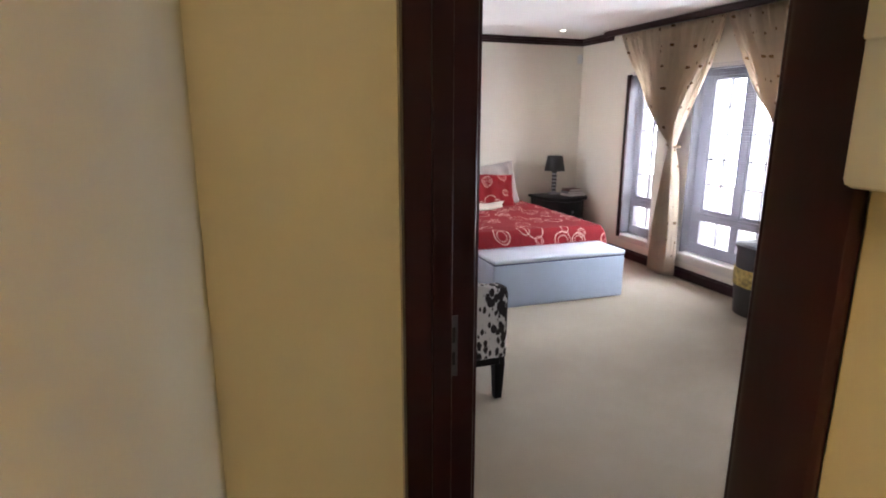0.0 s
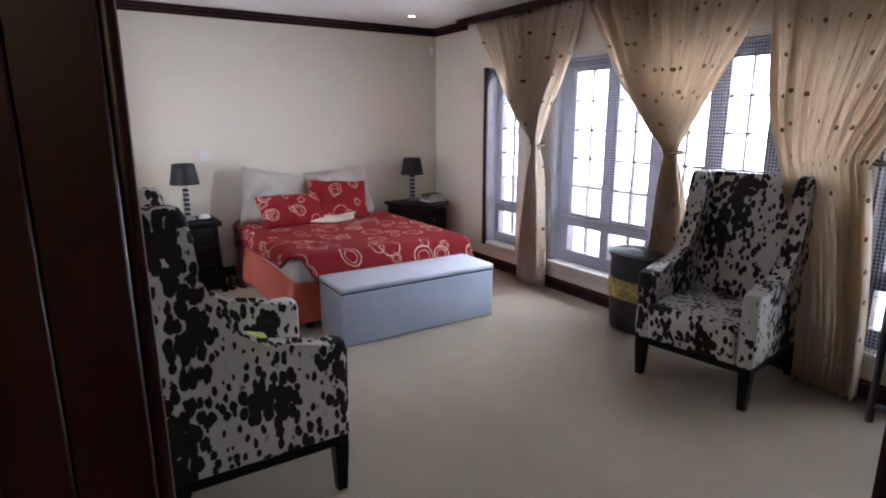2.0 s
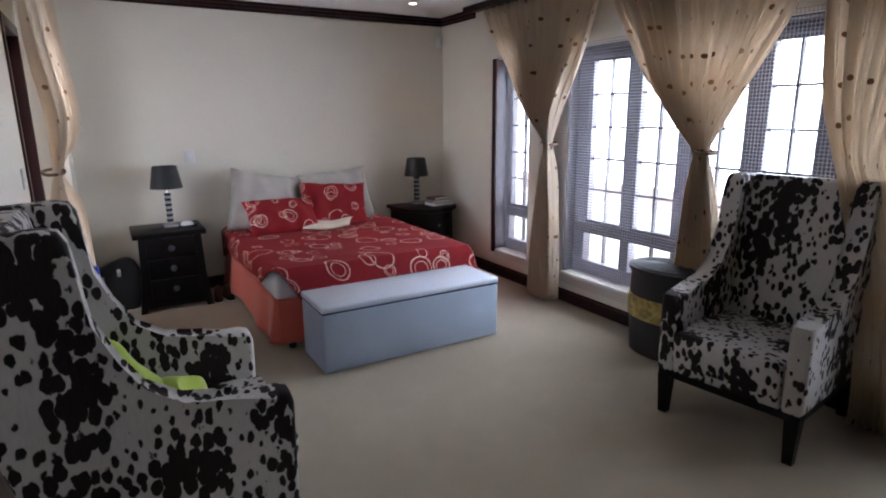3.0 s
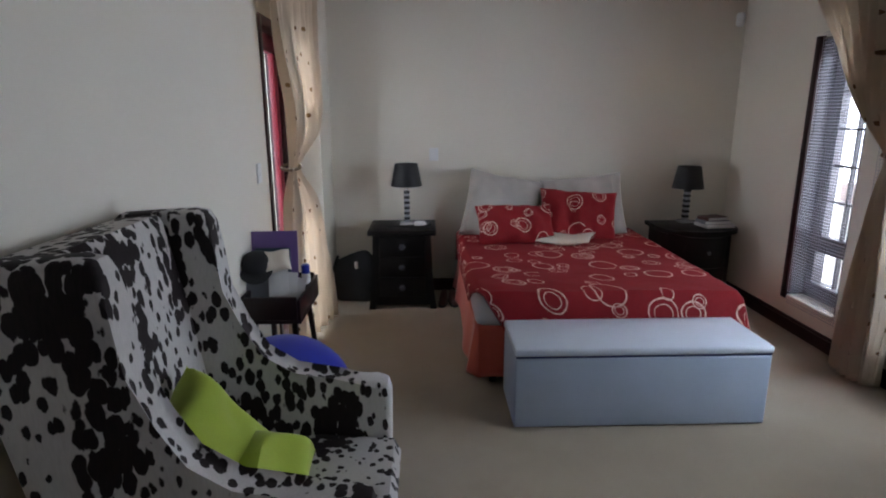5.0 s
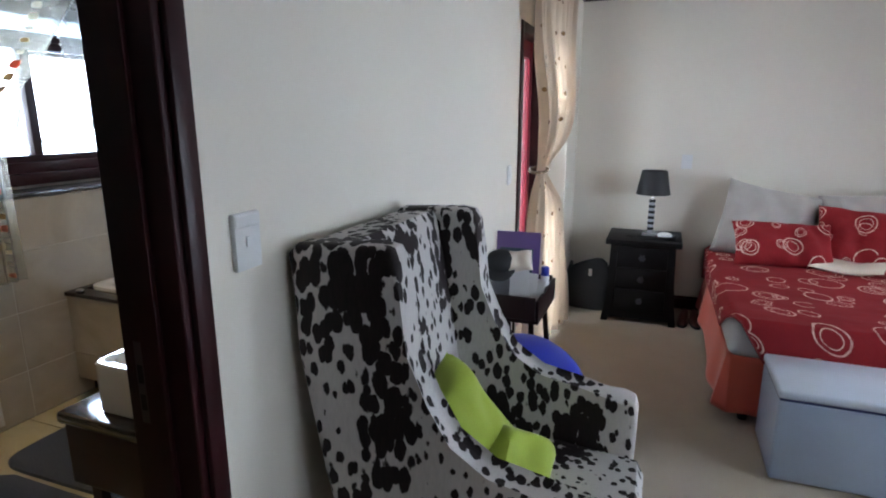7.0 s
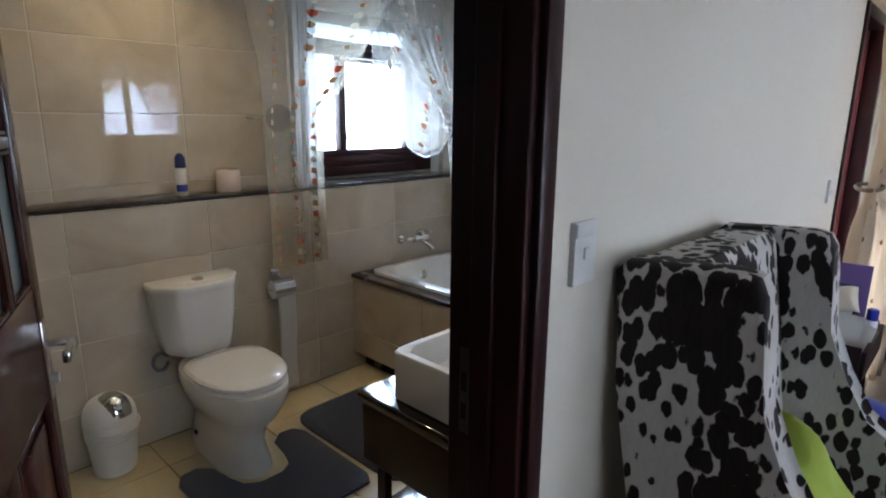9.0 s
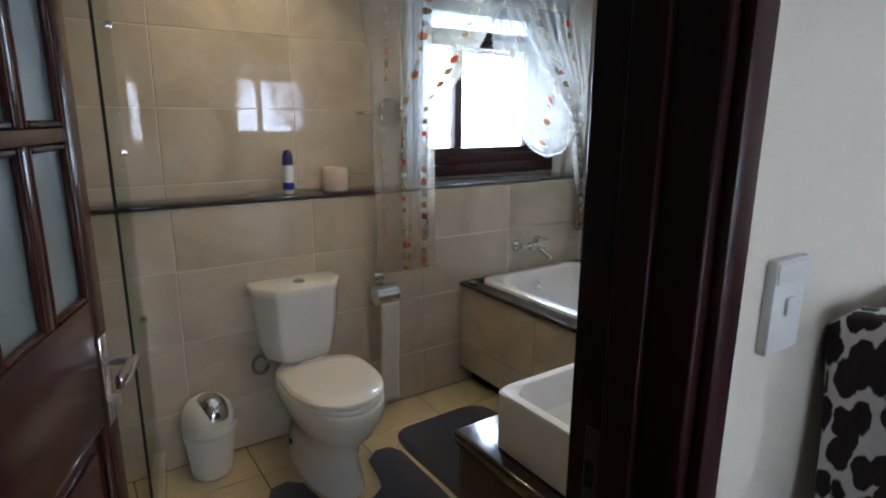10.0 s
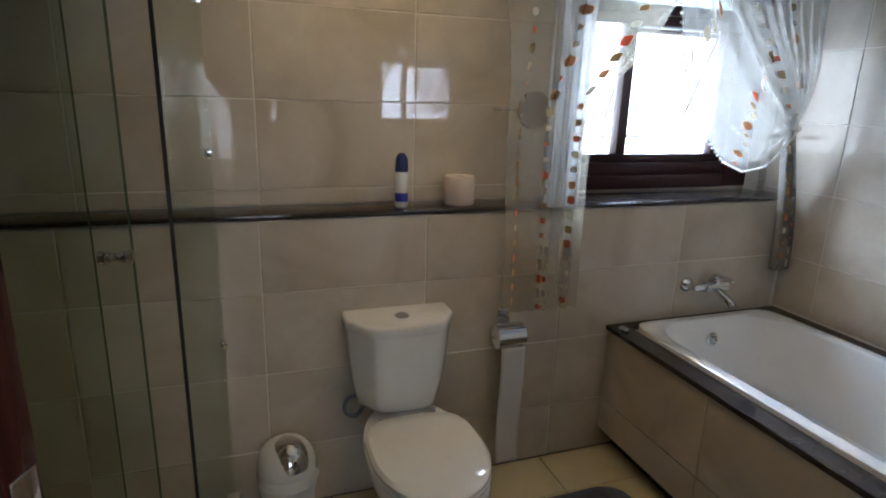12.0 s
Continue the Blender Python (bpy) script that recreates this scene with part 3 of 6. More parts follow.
def door_frame(name, y0, y1, label, xa, xb, hall=False):
    """Jambs, head, stops and casings on both faces of the west wall."""
    t = 0.03
    ob = built(name, boxes((xa - 0.004, xb + 0.004, y0, y0 + t, 0, DH), (xa - 0.004, xb + 0.004, y1 - t, y1, 0, DH), (xa - 0.004, xb + 0.004, y0 + t, y1 - t, DH - t, DH), bevel=0.003, seg=1),
               MAHOG, label, "door frame", True)
    for s, x in ((1, xb), (-1, xa)):
        for a, b in ((y0 - 0.045, y0 + 0.014), (y1 - 0.012, y1 + 0.034)):
            if hall and s < 0 and a > y0:
                continue
            xs = sorted((x + s * 0.004, x + s * 0.020))
            part("casing", boxes((xs[0], xs[1], a, b, 0, DH + 0.055), bevel=0.006), MAHOG, ob)
        xs = sorted((x + s * 0.004, x + s * 0.019))
        part("casing", boxes((xs[0], xs[1], y0 + 0.014, y1 - 0.014, DH - 0.014, DH + 0.055), bevel=0.006), MAHOG, ob)
    xm = xa + 0.06
    part("door_stop", boxes((xm, xm + 0.05, y0 + t, y0 + t + 0.012, 0, DH - t), (xm, xm + 0.05, y1 - t - 0.012, y1 - t, 0, DH - t), bevel=0.002, seg=1), MAHOG, ob)
    return ob


door_1 = door_frame("door_1", *D1, "dark mahogany entry door frame", XH, XL + 0.05, True)
plate = part("strike_plate", boxes((XL - 0.02, XL + 0.008, D1[1] - 0.0325, D1[1] - 0.0295, 0.90, 1.06), bevel=0.001, seg=1), GUNMETAL, door_1, "dull steel strike plate")
part("latch_hole", boxes((XL - 0.013, XL + 0.001, D1[1] - 0.0335, D1[1] - 0.032, 0.93, 0.965), (XL - 0.013, XL + 0.001, D1[1] - 0.0335, D1[1] - 0.032, 0.99, 1.03)), BLACK, plate)
door_2 = door_frame("door_2", *D2, "dark mahogany bathroom door frame", XE, XL)
plate = part("strike_plate", boxes((XE + 0.028, XE + 0.053, D2[1] - 0.0325, D2[1] - 0.0295, 0.88, 1.06), bevel=0.001, seg=1), GUNMETAL, door_2, "dull steel strike plate")
part("latch_hole", boxes((XE + 0.033, XE + 0.047, D2[1] - 0.0335, D2[1] - 0.032, 0.91, 0.945), (XE + 0.033, XE + 0.047, D2[1] - 0.0335, D2[1] - 0.032, 0.97, 1.01)), BLACK, plate)


# ---- bathroom door leaf: glazed above, panelled below ----
def bath_door():
    L, T = 0.80, 0.04
    d = thing("door_leaf", "open reddish mahogany bathroom door with frosted glass panes", "door", pose(XE - 0.01, 1.475, 0.008, 0, 0, 180 - 20.3))
    # local: x along the leaf from the hinge, y through its thickness
    st, bar, zt = 0.060, 0.024, 2.02
    rows = ((1.125, 1.415), (1.440, 1.895))
    w = (L - 2 * st - 3 * bar) / 4
    cols = [(st + k * (w + bar), st + k * (w + bar) + w) for k in range(4)]
    for a, b in ((0, st), (L - st, L)):
        part("stile", boxes((a, b, 0, T, 0, zt), bevel=0.003), DOORWOOD, d)
    for a, b in ((0.0, 0.20), (0.885, 1.125), (1.415, 1.440), (1.895, zt)):
        part("rail", boxes((st, L - st, 0.001, T - 0.001, a, b), bevel=0.003), DOORWOOD, d)
    for k in range(3):
        for a, b in rows:
            part("glazing_bar", boxes((cols[k][1], cols[k + 1][0], 0.002, T - 0.002, a, b), bevel=0.003), DOORWOOD, d)
    part("mullion", boxes((L / 2 - 0.04, L / 2 + 0.04, 0.002, T - 0.002, 0.20, 0.885), bevel=0.003), DOORWOOD, d)

    def beads(x0, x1, z0, z1, name):
        bm = bmesh.new()
        for ya, yb in ((0.0015, 0.014), (0.026, 0.0385)):
            for bx in ((x0, x0 + 0.013, z0, z1), (x1 - 0.013, x1, z0, z1), (x0 + 0.013, x1 - 0.013, z0, z0 + 0.013), (x0 + 0.013, x1 - 0.013, z1 - 0.013, z1)):
                box(bm, bx[0], bx[1], ya, yb, bx[2], bx[3], 0.004, 1)
        part(name, bm, DOORWOOD, d)
    for x0, x1 in cols:
        for z0, z1 in rows:
            part("pane", boxes((x0, x1, 0.016, 0.024, z0, z1)), FROST, d, "pale frosted glass pane")
            beads(x0, x1, z0, z1, "bead")
    for x0, x1 in ((st, L / 2 - 0.04), (L / 2 + 0.04, L - st)):
        p = part("panel", boxes((x0 + 0.002, x1 - 0.002, 0.014, 0.026, 0.202, 0.883)), DOORWOOD, d)
        part("panel_field", boxes((x0 + 0.045, x1 - 0.045, 0.006, 0.034, 0.245, 0.840), bevel=0.008), DOORWOOD, p)
        beads(x0, x1, 0.20, 0.885, "panel_moulding")
    for s in (-1, 1):
        y = -0.003 if s < 0 else T + 0.003
        h = part("door_handle", boxes((L - 0.052, L - 0.008, *sorted((y, y - s * 0.006)), 0.86, 1.045), bevel=0.002), CHROME, d, "chrome lever handle")
        bm = bmesh.new()
        tube(bm, [(L - 0.03, y, 0.985), (L - 0.03, y + s * 0.05, 0.985)], 0.009)
        box(bm, L - 0.135, L - 0.02, *sorted((y + s * 0.042, y + s * 0.058)), 0.973, 0.997, 0.004)
        part("lever", bm, CHROME, h)
        bm = bmesh.new()
        tube(bm, [(L - 0.03, y, 0.905), (L - 0.03, y + s * 0.014, 0.905)], 0.012)
        part("key_cylinder", bm, STEEL, h)
    return d


bath_door()


# ---- windows in the east wall ----
def window(name, y0, y1, lights, label):
    x = 4.10
    w = built(name, boxes((x - 0.03, x + 0.05, y0, y1, WZ[1] - 0.07, WZ[1]), (x - 0.03, x + 0.05, y0, y1, 0.575, 0.655),
              (x - 0.03, x + 0.05, y0, y1, WZ[0], WZ[0] + 0.105), bevel=0.004, seg=1), WINWOOD, label, "window", True)
    edges = [y0] + [v for lo, hi in lights for v in (lo, hi)] + [y1]
    for a, b in zip(edges[::2], edges[1::2]):
        part("window_frame", boxes((x - 0.029, x + 0.049, a, b, WZ[0] + 0.105, 0.575), (x - 0.029, x + 0.049, a, b, 0.655, WZ[1] - 0.07), bevel=0.004, seg=1), WINWOOD, w)
    for lo, hi in lights:
        mid, b = (lo + hi) / 2, 0.007
        s = part("sash", boxes((x - 0.022, x + 0.04, lo + 0.001, lo + 0.02, 0.657, 1.888), (x - 0.022, x + 0.04, hi - 0.02, hi - 0.001, 0.657, 1.888),
                 (x - 0.021, x + 0.039, lo + 0.02, hi - 0.02, 0.657, 0.685), (x - 0.021, x + 0.039, lo + 0.02, hi - 0.02, 1.86, 1.888), bevel=0.003, seg=1), WINWOOD, w)
        bm = boxes((x - 0.008, x + 0.022, mid - b, mid + b, 0.685, 1.86), (x - 0.008, x + 0.022, mid - b, mid + b, 0.36, 0.57))
        for k in range(1, 5):
            z = 0.685 + k * 0.235
            box(bm, x - 0.007, x + 0.021, lo + 0.02, hi - 0.02, z - b, z + b)
        part("glazing_bar", bm, WINWOOD, s)
        for c0, c1 in ((lo + 0.02, mid - b), (mid + b, hi - 0.02)):
            for k in range(5):
                p = part("pane", boxes((x + 0.005, x + 0.009, c0, c1, 0.685 + k * 0.235 + b * (k > 0), 0.685 + (k + 1) * 0.235 - b * (k < 4))), GLASS, s)
                p.visible_shadow = False
            p = part("pane", boxes((x + 0.005, x + 0.009, c0, c1, 0.357, 0.573)), GLASS, s)
            p.visible_shadow = False
    for a, b in ((y0 + 0.002, y0 + 0.014), (y1 - 0.014, y1 - 0.002)):
        part("lining", boxes((XW + 0.003, x - 0.032, a, b, WZ[0] + 0.004, WZ[1] - 0.015), bevel=0.002, seg=1), WINWOOD, w)
    part("lining", boxes((XW + 0.003, x - 0.032, y0 + 0.002, y1 - 0.002, WZ[1] - 0.014, WZ[1] - 0.002), bevel=0.002, seg=1), WINWOOD, w)
    part("window_sill", boxes((XW - 0.02, x - 0.03, y0, y1, WZ[0] - 0.03, WZ[0] + 0.002), bevel=0.005), WALL, w, "cream plastered sill")
    return w


window("window_1", *WA, [(4.82, 5.18)], "narrow timber window with small panes")
window("window_2", *WB, [(2.10, 2.46), (2.55, 2.86), (2.95, 3.30), (3.39, 3.745), (3.83, 4.20)], "wide timber casement window with small panes")
window("window_3", *WC, [(0.96, 1.37), (1.46, 1.885)], "timber casement window with small panes")
built("window_trim", boxes((XW - 0.034, XW - 0.002, 5.232, 5.282, 0.225, 1.965), bevel=0.004), MAHOG, "dark mahogany edge of the window", "trim", True)

# opening beside the bed: red timber frame, half hidden by a curtain
w4 = built("window_4", boxes((XE + 0.02, XL + 0.012, G0 - 0.004, G0 + 0.05, 0, 2.05), (XE + 0.02, XL + 0.012, G1 - 0.05, G1 + 0.004, 0, 2.05), (XE + 0.021, XL + 0.011, G0 + 0.05, G1 - 0.05, 1.99, 2.05), bevel=0.005), MAHOG, "dark framed glazed door with a red leaf", "window", True)
leaf = part("door_leaf", boxes((XE + 0.06, XE + 0.10, G0 + 0.05, G0 + 0.13, 0.02, 1.99), (XE + 0.06, XE + 0.10, G1 - 0.13, G1 - 0.05, 0.02, 1.99), (XE + 0.06, XE + 0.10, G0 + 0.13, G1 - 0.13, 0.01, 0.045), (XE + 0.06, XE + 0.10, G0 + 0.13, G1 - 0.13, 1.88, 1.99), bevel=0.004), REDFRAME, w4, "red painted timber leaf")
p = part("pane", boxes((XE + 0.078, XE + 0.082, G0 + 0.13, G1 - 0.13, 0.045, 1.88)), GLASS, leaf)
p.visible_shadow = False


# ---- curtains ----
def swag(z_top, z_tie, z_bot, left, right, folds, amp, x, seed, hand=1.0, mid=None, lean=0.0, cloth=None):
    """A hanging cloth drawn together at z_tie. left, right: y at top, tie and bottom."""
    rnd = random.Random(seed)
    ph = [rnd.uniform(0, 6.28) for _ in range(4)]
    ks = (z_top - z_tie) / (z_top - z_bot)

    def edge(e, v):
        if v <= ks:
            s = v / ks
            s = s ** 1.18
            return e[0] + (e[1] - e[0]) * s
        s = (v - ks) / (1 - ks)
        s = 1 - (1 - s) ** 2.0
        return e[1] + (e[2] - e[1]) * s

    def fn(u, v):
        l, r = edge(left, v), edge(right, v)
        near = math.exp(-((v - ks) / 0.06) ** 2)
        uu = u + 0.026 * math.sin(9 * u + 1.5 * v + ph[0]) + 0.014 * math.sin(23 * u + 3 * v + ph[1])
        a = amp * (0.75 + 0.35 * math.sin(5 * u + ph[2])) * (1 - 0.55 * near) * (0.55 + 0.45 * min(1, v * 4))
        d = a * math.sin(2 * math.pi * folds * uu + ph[3]) + 0.55 * a * math.sin(2 * math.pi * folds * 2.7 * uu + ph[1] + 2 * v)
        belly = 0.05 * math.exp(-((v - ks * 0.75) / 0.14) ** 2)
        uc = min(1, max(0, uu))
        y = l + (r - l) * uc
        if mid:
            k = edge(mid, v)
            y = l + (k - l) * uc / 0.45 if uc < 0.45 else k + (r - k) * (uc - 0.45) / 0.55
        return (x - hand * (d + 0.02 + belly + lean * uc * (1 - near)), y, z_top + (z_bot - z_top) * v)
    return sheet(fn, folds * 20, 46, (cloth or abs(left[0] - right[0]) * 1.8, z_top - z_bot))


def curtain(name, label, tie, *args, material=None, **kw):
    c = thing(name, label, "curtain", group="window curtains")
    fold(part("cloth", swag(*args, **kw), material or CURTAIN, c), 0.002)
    if tie:
        x, y, z, w, dp = tie
        bm = bmesh.new()
        pts = [(x + dp * math.cos(a), y + w * math.sin(a), z + 0.012 * math.sin(a)) for a in [2 * math.pi * i / 20 for i in range(21)]]
        tube(bm, pts, 0.010, 8)
        part("tie_back", bm, TIECORD if material is None else material, c, "twisted brown cord")
    return c


curtain("curtain", "sheer beige curtain with brown dots, tied back at the middle", (3.87, 4.41, 1.27, 0.055, 0.06), 2.365, 1.27, 0.03, (5.32, 4.425, 4.62), (3.90, 4.365, 4.27), 13, 0.050, 3.88, 1)
curtain("curtain", "sheer beige curtain with brown dots, tied back at the middle", (3.87, 3.06, 1.27, 0.06, 0.06), 2.365, 1.27, 0.03, (3.88, 3.09, 3.17), (2.46, 3.02, 2.86), 13, 0.050, 3.88, 2)
curtain("curtain", "sheer beige curtain with brown dots, drawn aside and tied", (3.87, 1.90, 1.27, 0.05, 0.06), 2.365, 1.27, 0.03, (2.57, 2.36, 2.12), (1.25, 1.89, 1.80), 11, 0.050, 3.86, 3)
curtain("curtain", "sheer beige curtain with brown dots, tied in the middle", (0.61, 4.98, 1.18, 0.06, 0.055), 2.38, 1.18, 0.02, (4.80, 4.92, 4.76), (5.74, 5.05, 5.56), 7, 0.042, 0.590, 4, -1.0, lean=0.085)

# curtain boards under the ceiling
built("curtain_board", boxes((XW - 0.15, XW - 0.001, YS, 5.58, H - 0.035, H - 0.001), (XW - 0.155, XW - 0.135, YS, 5.585, H - 0.062, H - 0.002), bevel=0.004, seg=1), MAHOG, "dark mahogany curtain board below the ceiling", "curtain board", True)
built("curtain_board_side", boxes((XL + 0.05, XL + 0.15, 4.86, 5.73, H - 0.045, H - 0.001), bevel=0.004), MAHOG, "dark mahogany curtain board", "curtain board", True)


# net screen: real threads
def net(y0, y1, z0, z1, x):
    bm = bmesh.new()
    n = int((y1 - y0) / 0.020)
    for i in range(n + 1):
        y = y0 + i * (y1 - y0) / n
        w = 0.0016
        f = [bm.verts.new(p) for p in ((x + 0.006 * math.sin(9 * y), y - w, z0), (x + 0.006 * math.sin(9 * y), y + w, z0), (x, y + w, z1), (x, y - w, z1))]
        bm.faces.new(f)
    n = int((z1 - z0) / 0.020)
    for i in range(n + 1):
        z = z0 + i * (z1 - z0) / n
        w = 0.0015
        f = [bm.verts.new(p) for p in ((x + 0.001, y0, z - w), (x + 0.001, y1, z - w), (x + 0.001, y1, z + w), (x + 0.001, y0, z + w))]
        bm.faces.new(f)
    ob = solo("net_curtain", bm, NETTHREAD, "fine white open-mesh net hung across the window", "net curtain", smooth=False)
    ob["kind"] = "stuff"
    return ob


net(0.95, 4.62, 0.17, 1.985, 3.945)
net(4.74, 5.22, 0.20, 1.985, 3.945)


# ---- armchairs ----
def armchair(label, m):
    c = thing("armchair", label, "armchair", m, "cowhide wing chairs")
    # side profile in x (front +) and z, pushed through the arm's width
    prof = [(0.330, 0.245), (0.335, 0.60), (0.325, 0.635), (0.29, 0.648), (0.16, 0.640), (0.02, 0.665), (-0.08, 0.73), (-0.14, 0.83), (-0.17, 0.95), (-0.185, 1.09), (-0.192, 1.16), (-0.21, 1.19), (-0.25, 1.198),
            (-0.46, 1.185), (-0.485, 1.16), (-0.46, 0.92), (-0.40, 0.60), (-0.355, 0.42), (-0.335, 0.245)]
    for s in (-1, 1):
        a, b = sorted((s * 0.245, s * 0.335))
        part("wing_side", prism(bmesh.new(), prof, "y", a, b, 0.020, 3), HIDE, c)
    back = [(-0.20, 0.36), (-0.235, 0.62), (-0.275, 0.90), (-0.320, 1.165), (-0.335, 1.187), (-0.45, 1.180), (-0.475, 1.15), (-0.45, 0.90), (-0.39, 0.58), (-0.335, 0.26)]
    part("backrest", prism(bmesh.new(), back, "y", -0.247, 0.247, 0.014, 3), HIDE, c)
    seat = [(0.355, 0.30), (0.365, 0.42), (0.345, 0.462), (0.10, 0.472), (-0.24, 0.45), (-0.26, 0.30)]
    part("seat", prism(bmesh.new(), seat, "y", -0.243, 0.243, 0.022, 3), HIDE, c)
    part("front_rail", boxes((0.27, 0.332, -0.244, 0.244, 0.245, 0.305), bevel=0.01), HIDE, c)
    bm = bmesh.new()
    for x0, x1, y0, y1 in ((0.295, 0.325, -0.325, 0.325), (-0.325, -0.295, -0.325, 0.325), (-0.295, 0.295, -0.325, -0.295), (-0.295, 0.295, 0.295, 0.325)):
        box(bm, x0, x1, y0, y1, 0.205, 0.247, 0.004, 1)
    part("base_frame", bm, BLACKWOOD, c, "black wooden base frame")
    for sx in (-1, 1):
        for sy in (-1, 1):
            bm = bmesh.new()
            kick = -0.06 if sx < 0 else 0.0
            loft(bm, [[(sx * 0.295 + dx * w + kick * k, sy * 0.295 + dy * w, z) for dx, dy in ((-1, -1), (1, -1), (1, 1), (-1, 1))] for w, z, k in ((0.020, 0.0, 1), (0.030, 0.21, 0))])
            part("leg", bm, BLACKWOOD, c, "tapered black wooden leg")
    return c


armchair("black and white cowhide-print wing chair against the wall", pose(0.975, 2.925, 0) @ Matrix.Diagonal((1, 1, 1.018, 1)))
armchair("black and white cowhide-print wing chair by the window", pose(3.535, 2.43, 0, 0, 0, 188) @ Matrix.Diagonal((1, 1, 0.985, 1)))


# cushions
def cushion(w, h, t, seed, pinch=0.12, n=30, sag=0.0, crease=0.004):
    """A stuffed square with pointed corners, lying in x and y, centre at zero."""
    rnd = random.Random(seed)
    ph = [rnd.uniform(0, 6.28) for _ in range(3)]
    bm = bmesh.new()
    uv = bm.loops.layers.uv.new("UVMap")
    for s in (-1, 1):
        g = []
        for j in range(n + 1):
            row = []
            for i in range(n + 1):
                u, v = 2 * i / n - 1, 2 * j / n - 1
                k = (1 - u ** 4) * (1 - v ** 4)
                x = u * w / 2 * (1 - pinch * (1 - abs(u)) * 0 - pinch * 0.5 * (1 - v * v) * abs(u) ** 3)
                y = v * h / 2 * (1 - pinch * 0.5 * (1 - u * u) * abs(v) ** 3)
                z = s * t / 2 * k ** 0.55 * (1 + 0.07 * math.sin(5 * u + ph[0]) * math.sin(4 * v + ph[1])) + 0.012 * math.sin(3 * u + ph[2]) - sag * (u * u)
                z += s * 0.016 * (t / 0.15) * k * noise.noise((x * 9 + seed, y * 9, seed * 1.7)) + 0.010 * noise.noise((x * 4, y * 4 + seed, 3.1))
                ridge = 1 - abs(noise.noise((x * 7 + seed, y * 3 + x * 4, seed * 0.37))) * 4
                z += s * crease * k ** 0.3 * max(-1.0, ridge)
                row.append(bm.verts.new((x, y, z)))
            g.append(row)
        for j in range(n):
            for i in range(n):
                q = (g[j][i], g[j][i + 1], g[j + 1][i + 1], g[j + 1][i])
                f = bm.faces.new(q if s > 0 else q[::-1])
                for lp in f.loops:
                    lp[uv].uv = (lp.vert.co.x + 3 * seed, lp.vert.co.y + s)
    bmesh.ops.remove_doubles(bm, verts=bm.verts, dist=0.0008)
    return bm


solo("cushion", cushion(0.36, 0.35, 0.17, 5, 0.20, crease=0.010), LIME, "crumpled lime green cushion on the armchair", "cushion", pose(0.860, 2.840, 0.630, 0, 58, -4) @ pose(0, 0, 0, 0, 0, 14))
solo("cushion", cushion(0.30, 0.33, 0.18, 6, 0.22, crease=0.018), LIME, "lime green cushion lying folded on the armchair seat", "cushion", pose(0.975, 2.825, 0.548, 6, 16, 10))

# ---- bench at the foot of the bed ----
bench = thing("storage_bench", "pale blue leatherette storage bench at the bed's foot", "bench")
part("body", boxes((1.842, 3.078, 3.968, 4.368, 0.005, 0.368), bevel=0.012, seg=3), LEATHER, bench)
part("seam", boxes((1.846, 3.074, 3.972, 4.364, 0.366, 0.378)), NAVY, bench, "dark shadow gap")
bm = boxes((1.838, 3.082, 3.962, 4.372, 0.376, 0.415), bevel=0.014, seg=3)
part("lid", bm, LEATHERLIT, bench, "padded lid, coloured lighter for the light on its top")

# ---- bed ----
BX0, BX1, BY0, BY1 = 1.70, 3.13, 4.43, 6.14
bed = thing("bed", "double bed with white mattress and coral red valance", "bed")


def valance(u, v):
    per = [(BX0, BY1), (BX0, BY0), (BX1, BY0), (BX1, BY1)]
    ln = [abs(BY1 - BY0), abs(BX1 - BX0), abs(BY1 - BY0)]
    d = u * sum(ln)
    k = 0
    while k < 2 and d > ln[k]:
        d -= ln[k]
        k += 1
    f = d / ln[k]
    (xa, ya), (xb, yb) = per[k], per[k + 1]
    out = (-1, 0) if k == 0 else (0, -1) if k == 1 else (1, 0)
    w = (0.003 + 0.010 * v) * (1 + math.sin(u * 62 + 3 * math.sin(u * 17))) + 0.03 * v
    return (xa + (xb - xa) * f + out[0] * w, ya + (yb - ya) * f + out[1] * w, 0.36 - 0.29 * v + 0.006 * math.sin(u * 60))


fold(part("valance", sheet(valance, 240, 10), CORAL, bed, "coral red gathered valance"), 0.003)
part("box_base", boxes((BX0 + 0.012, BX1 - 0.012, BY0 + 0.012, BY1, 0.10, 0.345), bevel=0.01), CORAL, bed)
part("mattress", boxes((BX0 - 0.01, BX1 + 0.01, BY0 - 0.005, BY1, 0.345, 0.525), bevel=0.05, seg=4), MATTRESS, bed, "white quilted mattress")
for x, y in ((BX0 + 0.10, BY0 + 0.06), (BX1 - 0.1, BY0 + 0.06), (BX0 + 0.1, BY1 - 0.1), (BX1 - 0.1, BY1 - 0.1)):
    part("leg", lathe([(0.022, 0), (0.025, 0.02), (0.02, 0.1)], 14, pose(x, y, 0)), BLACK, bed, "short black leg")


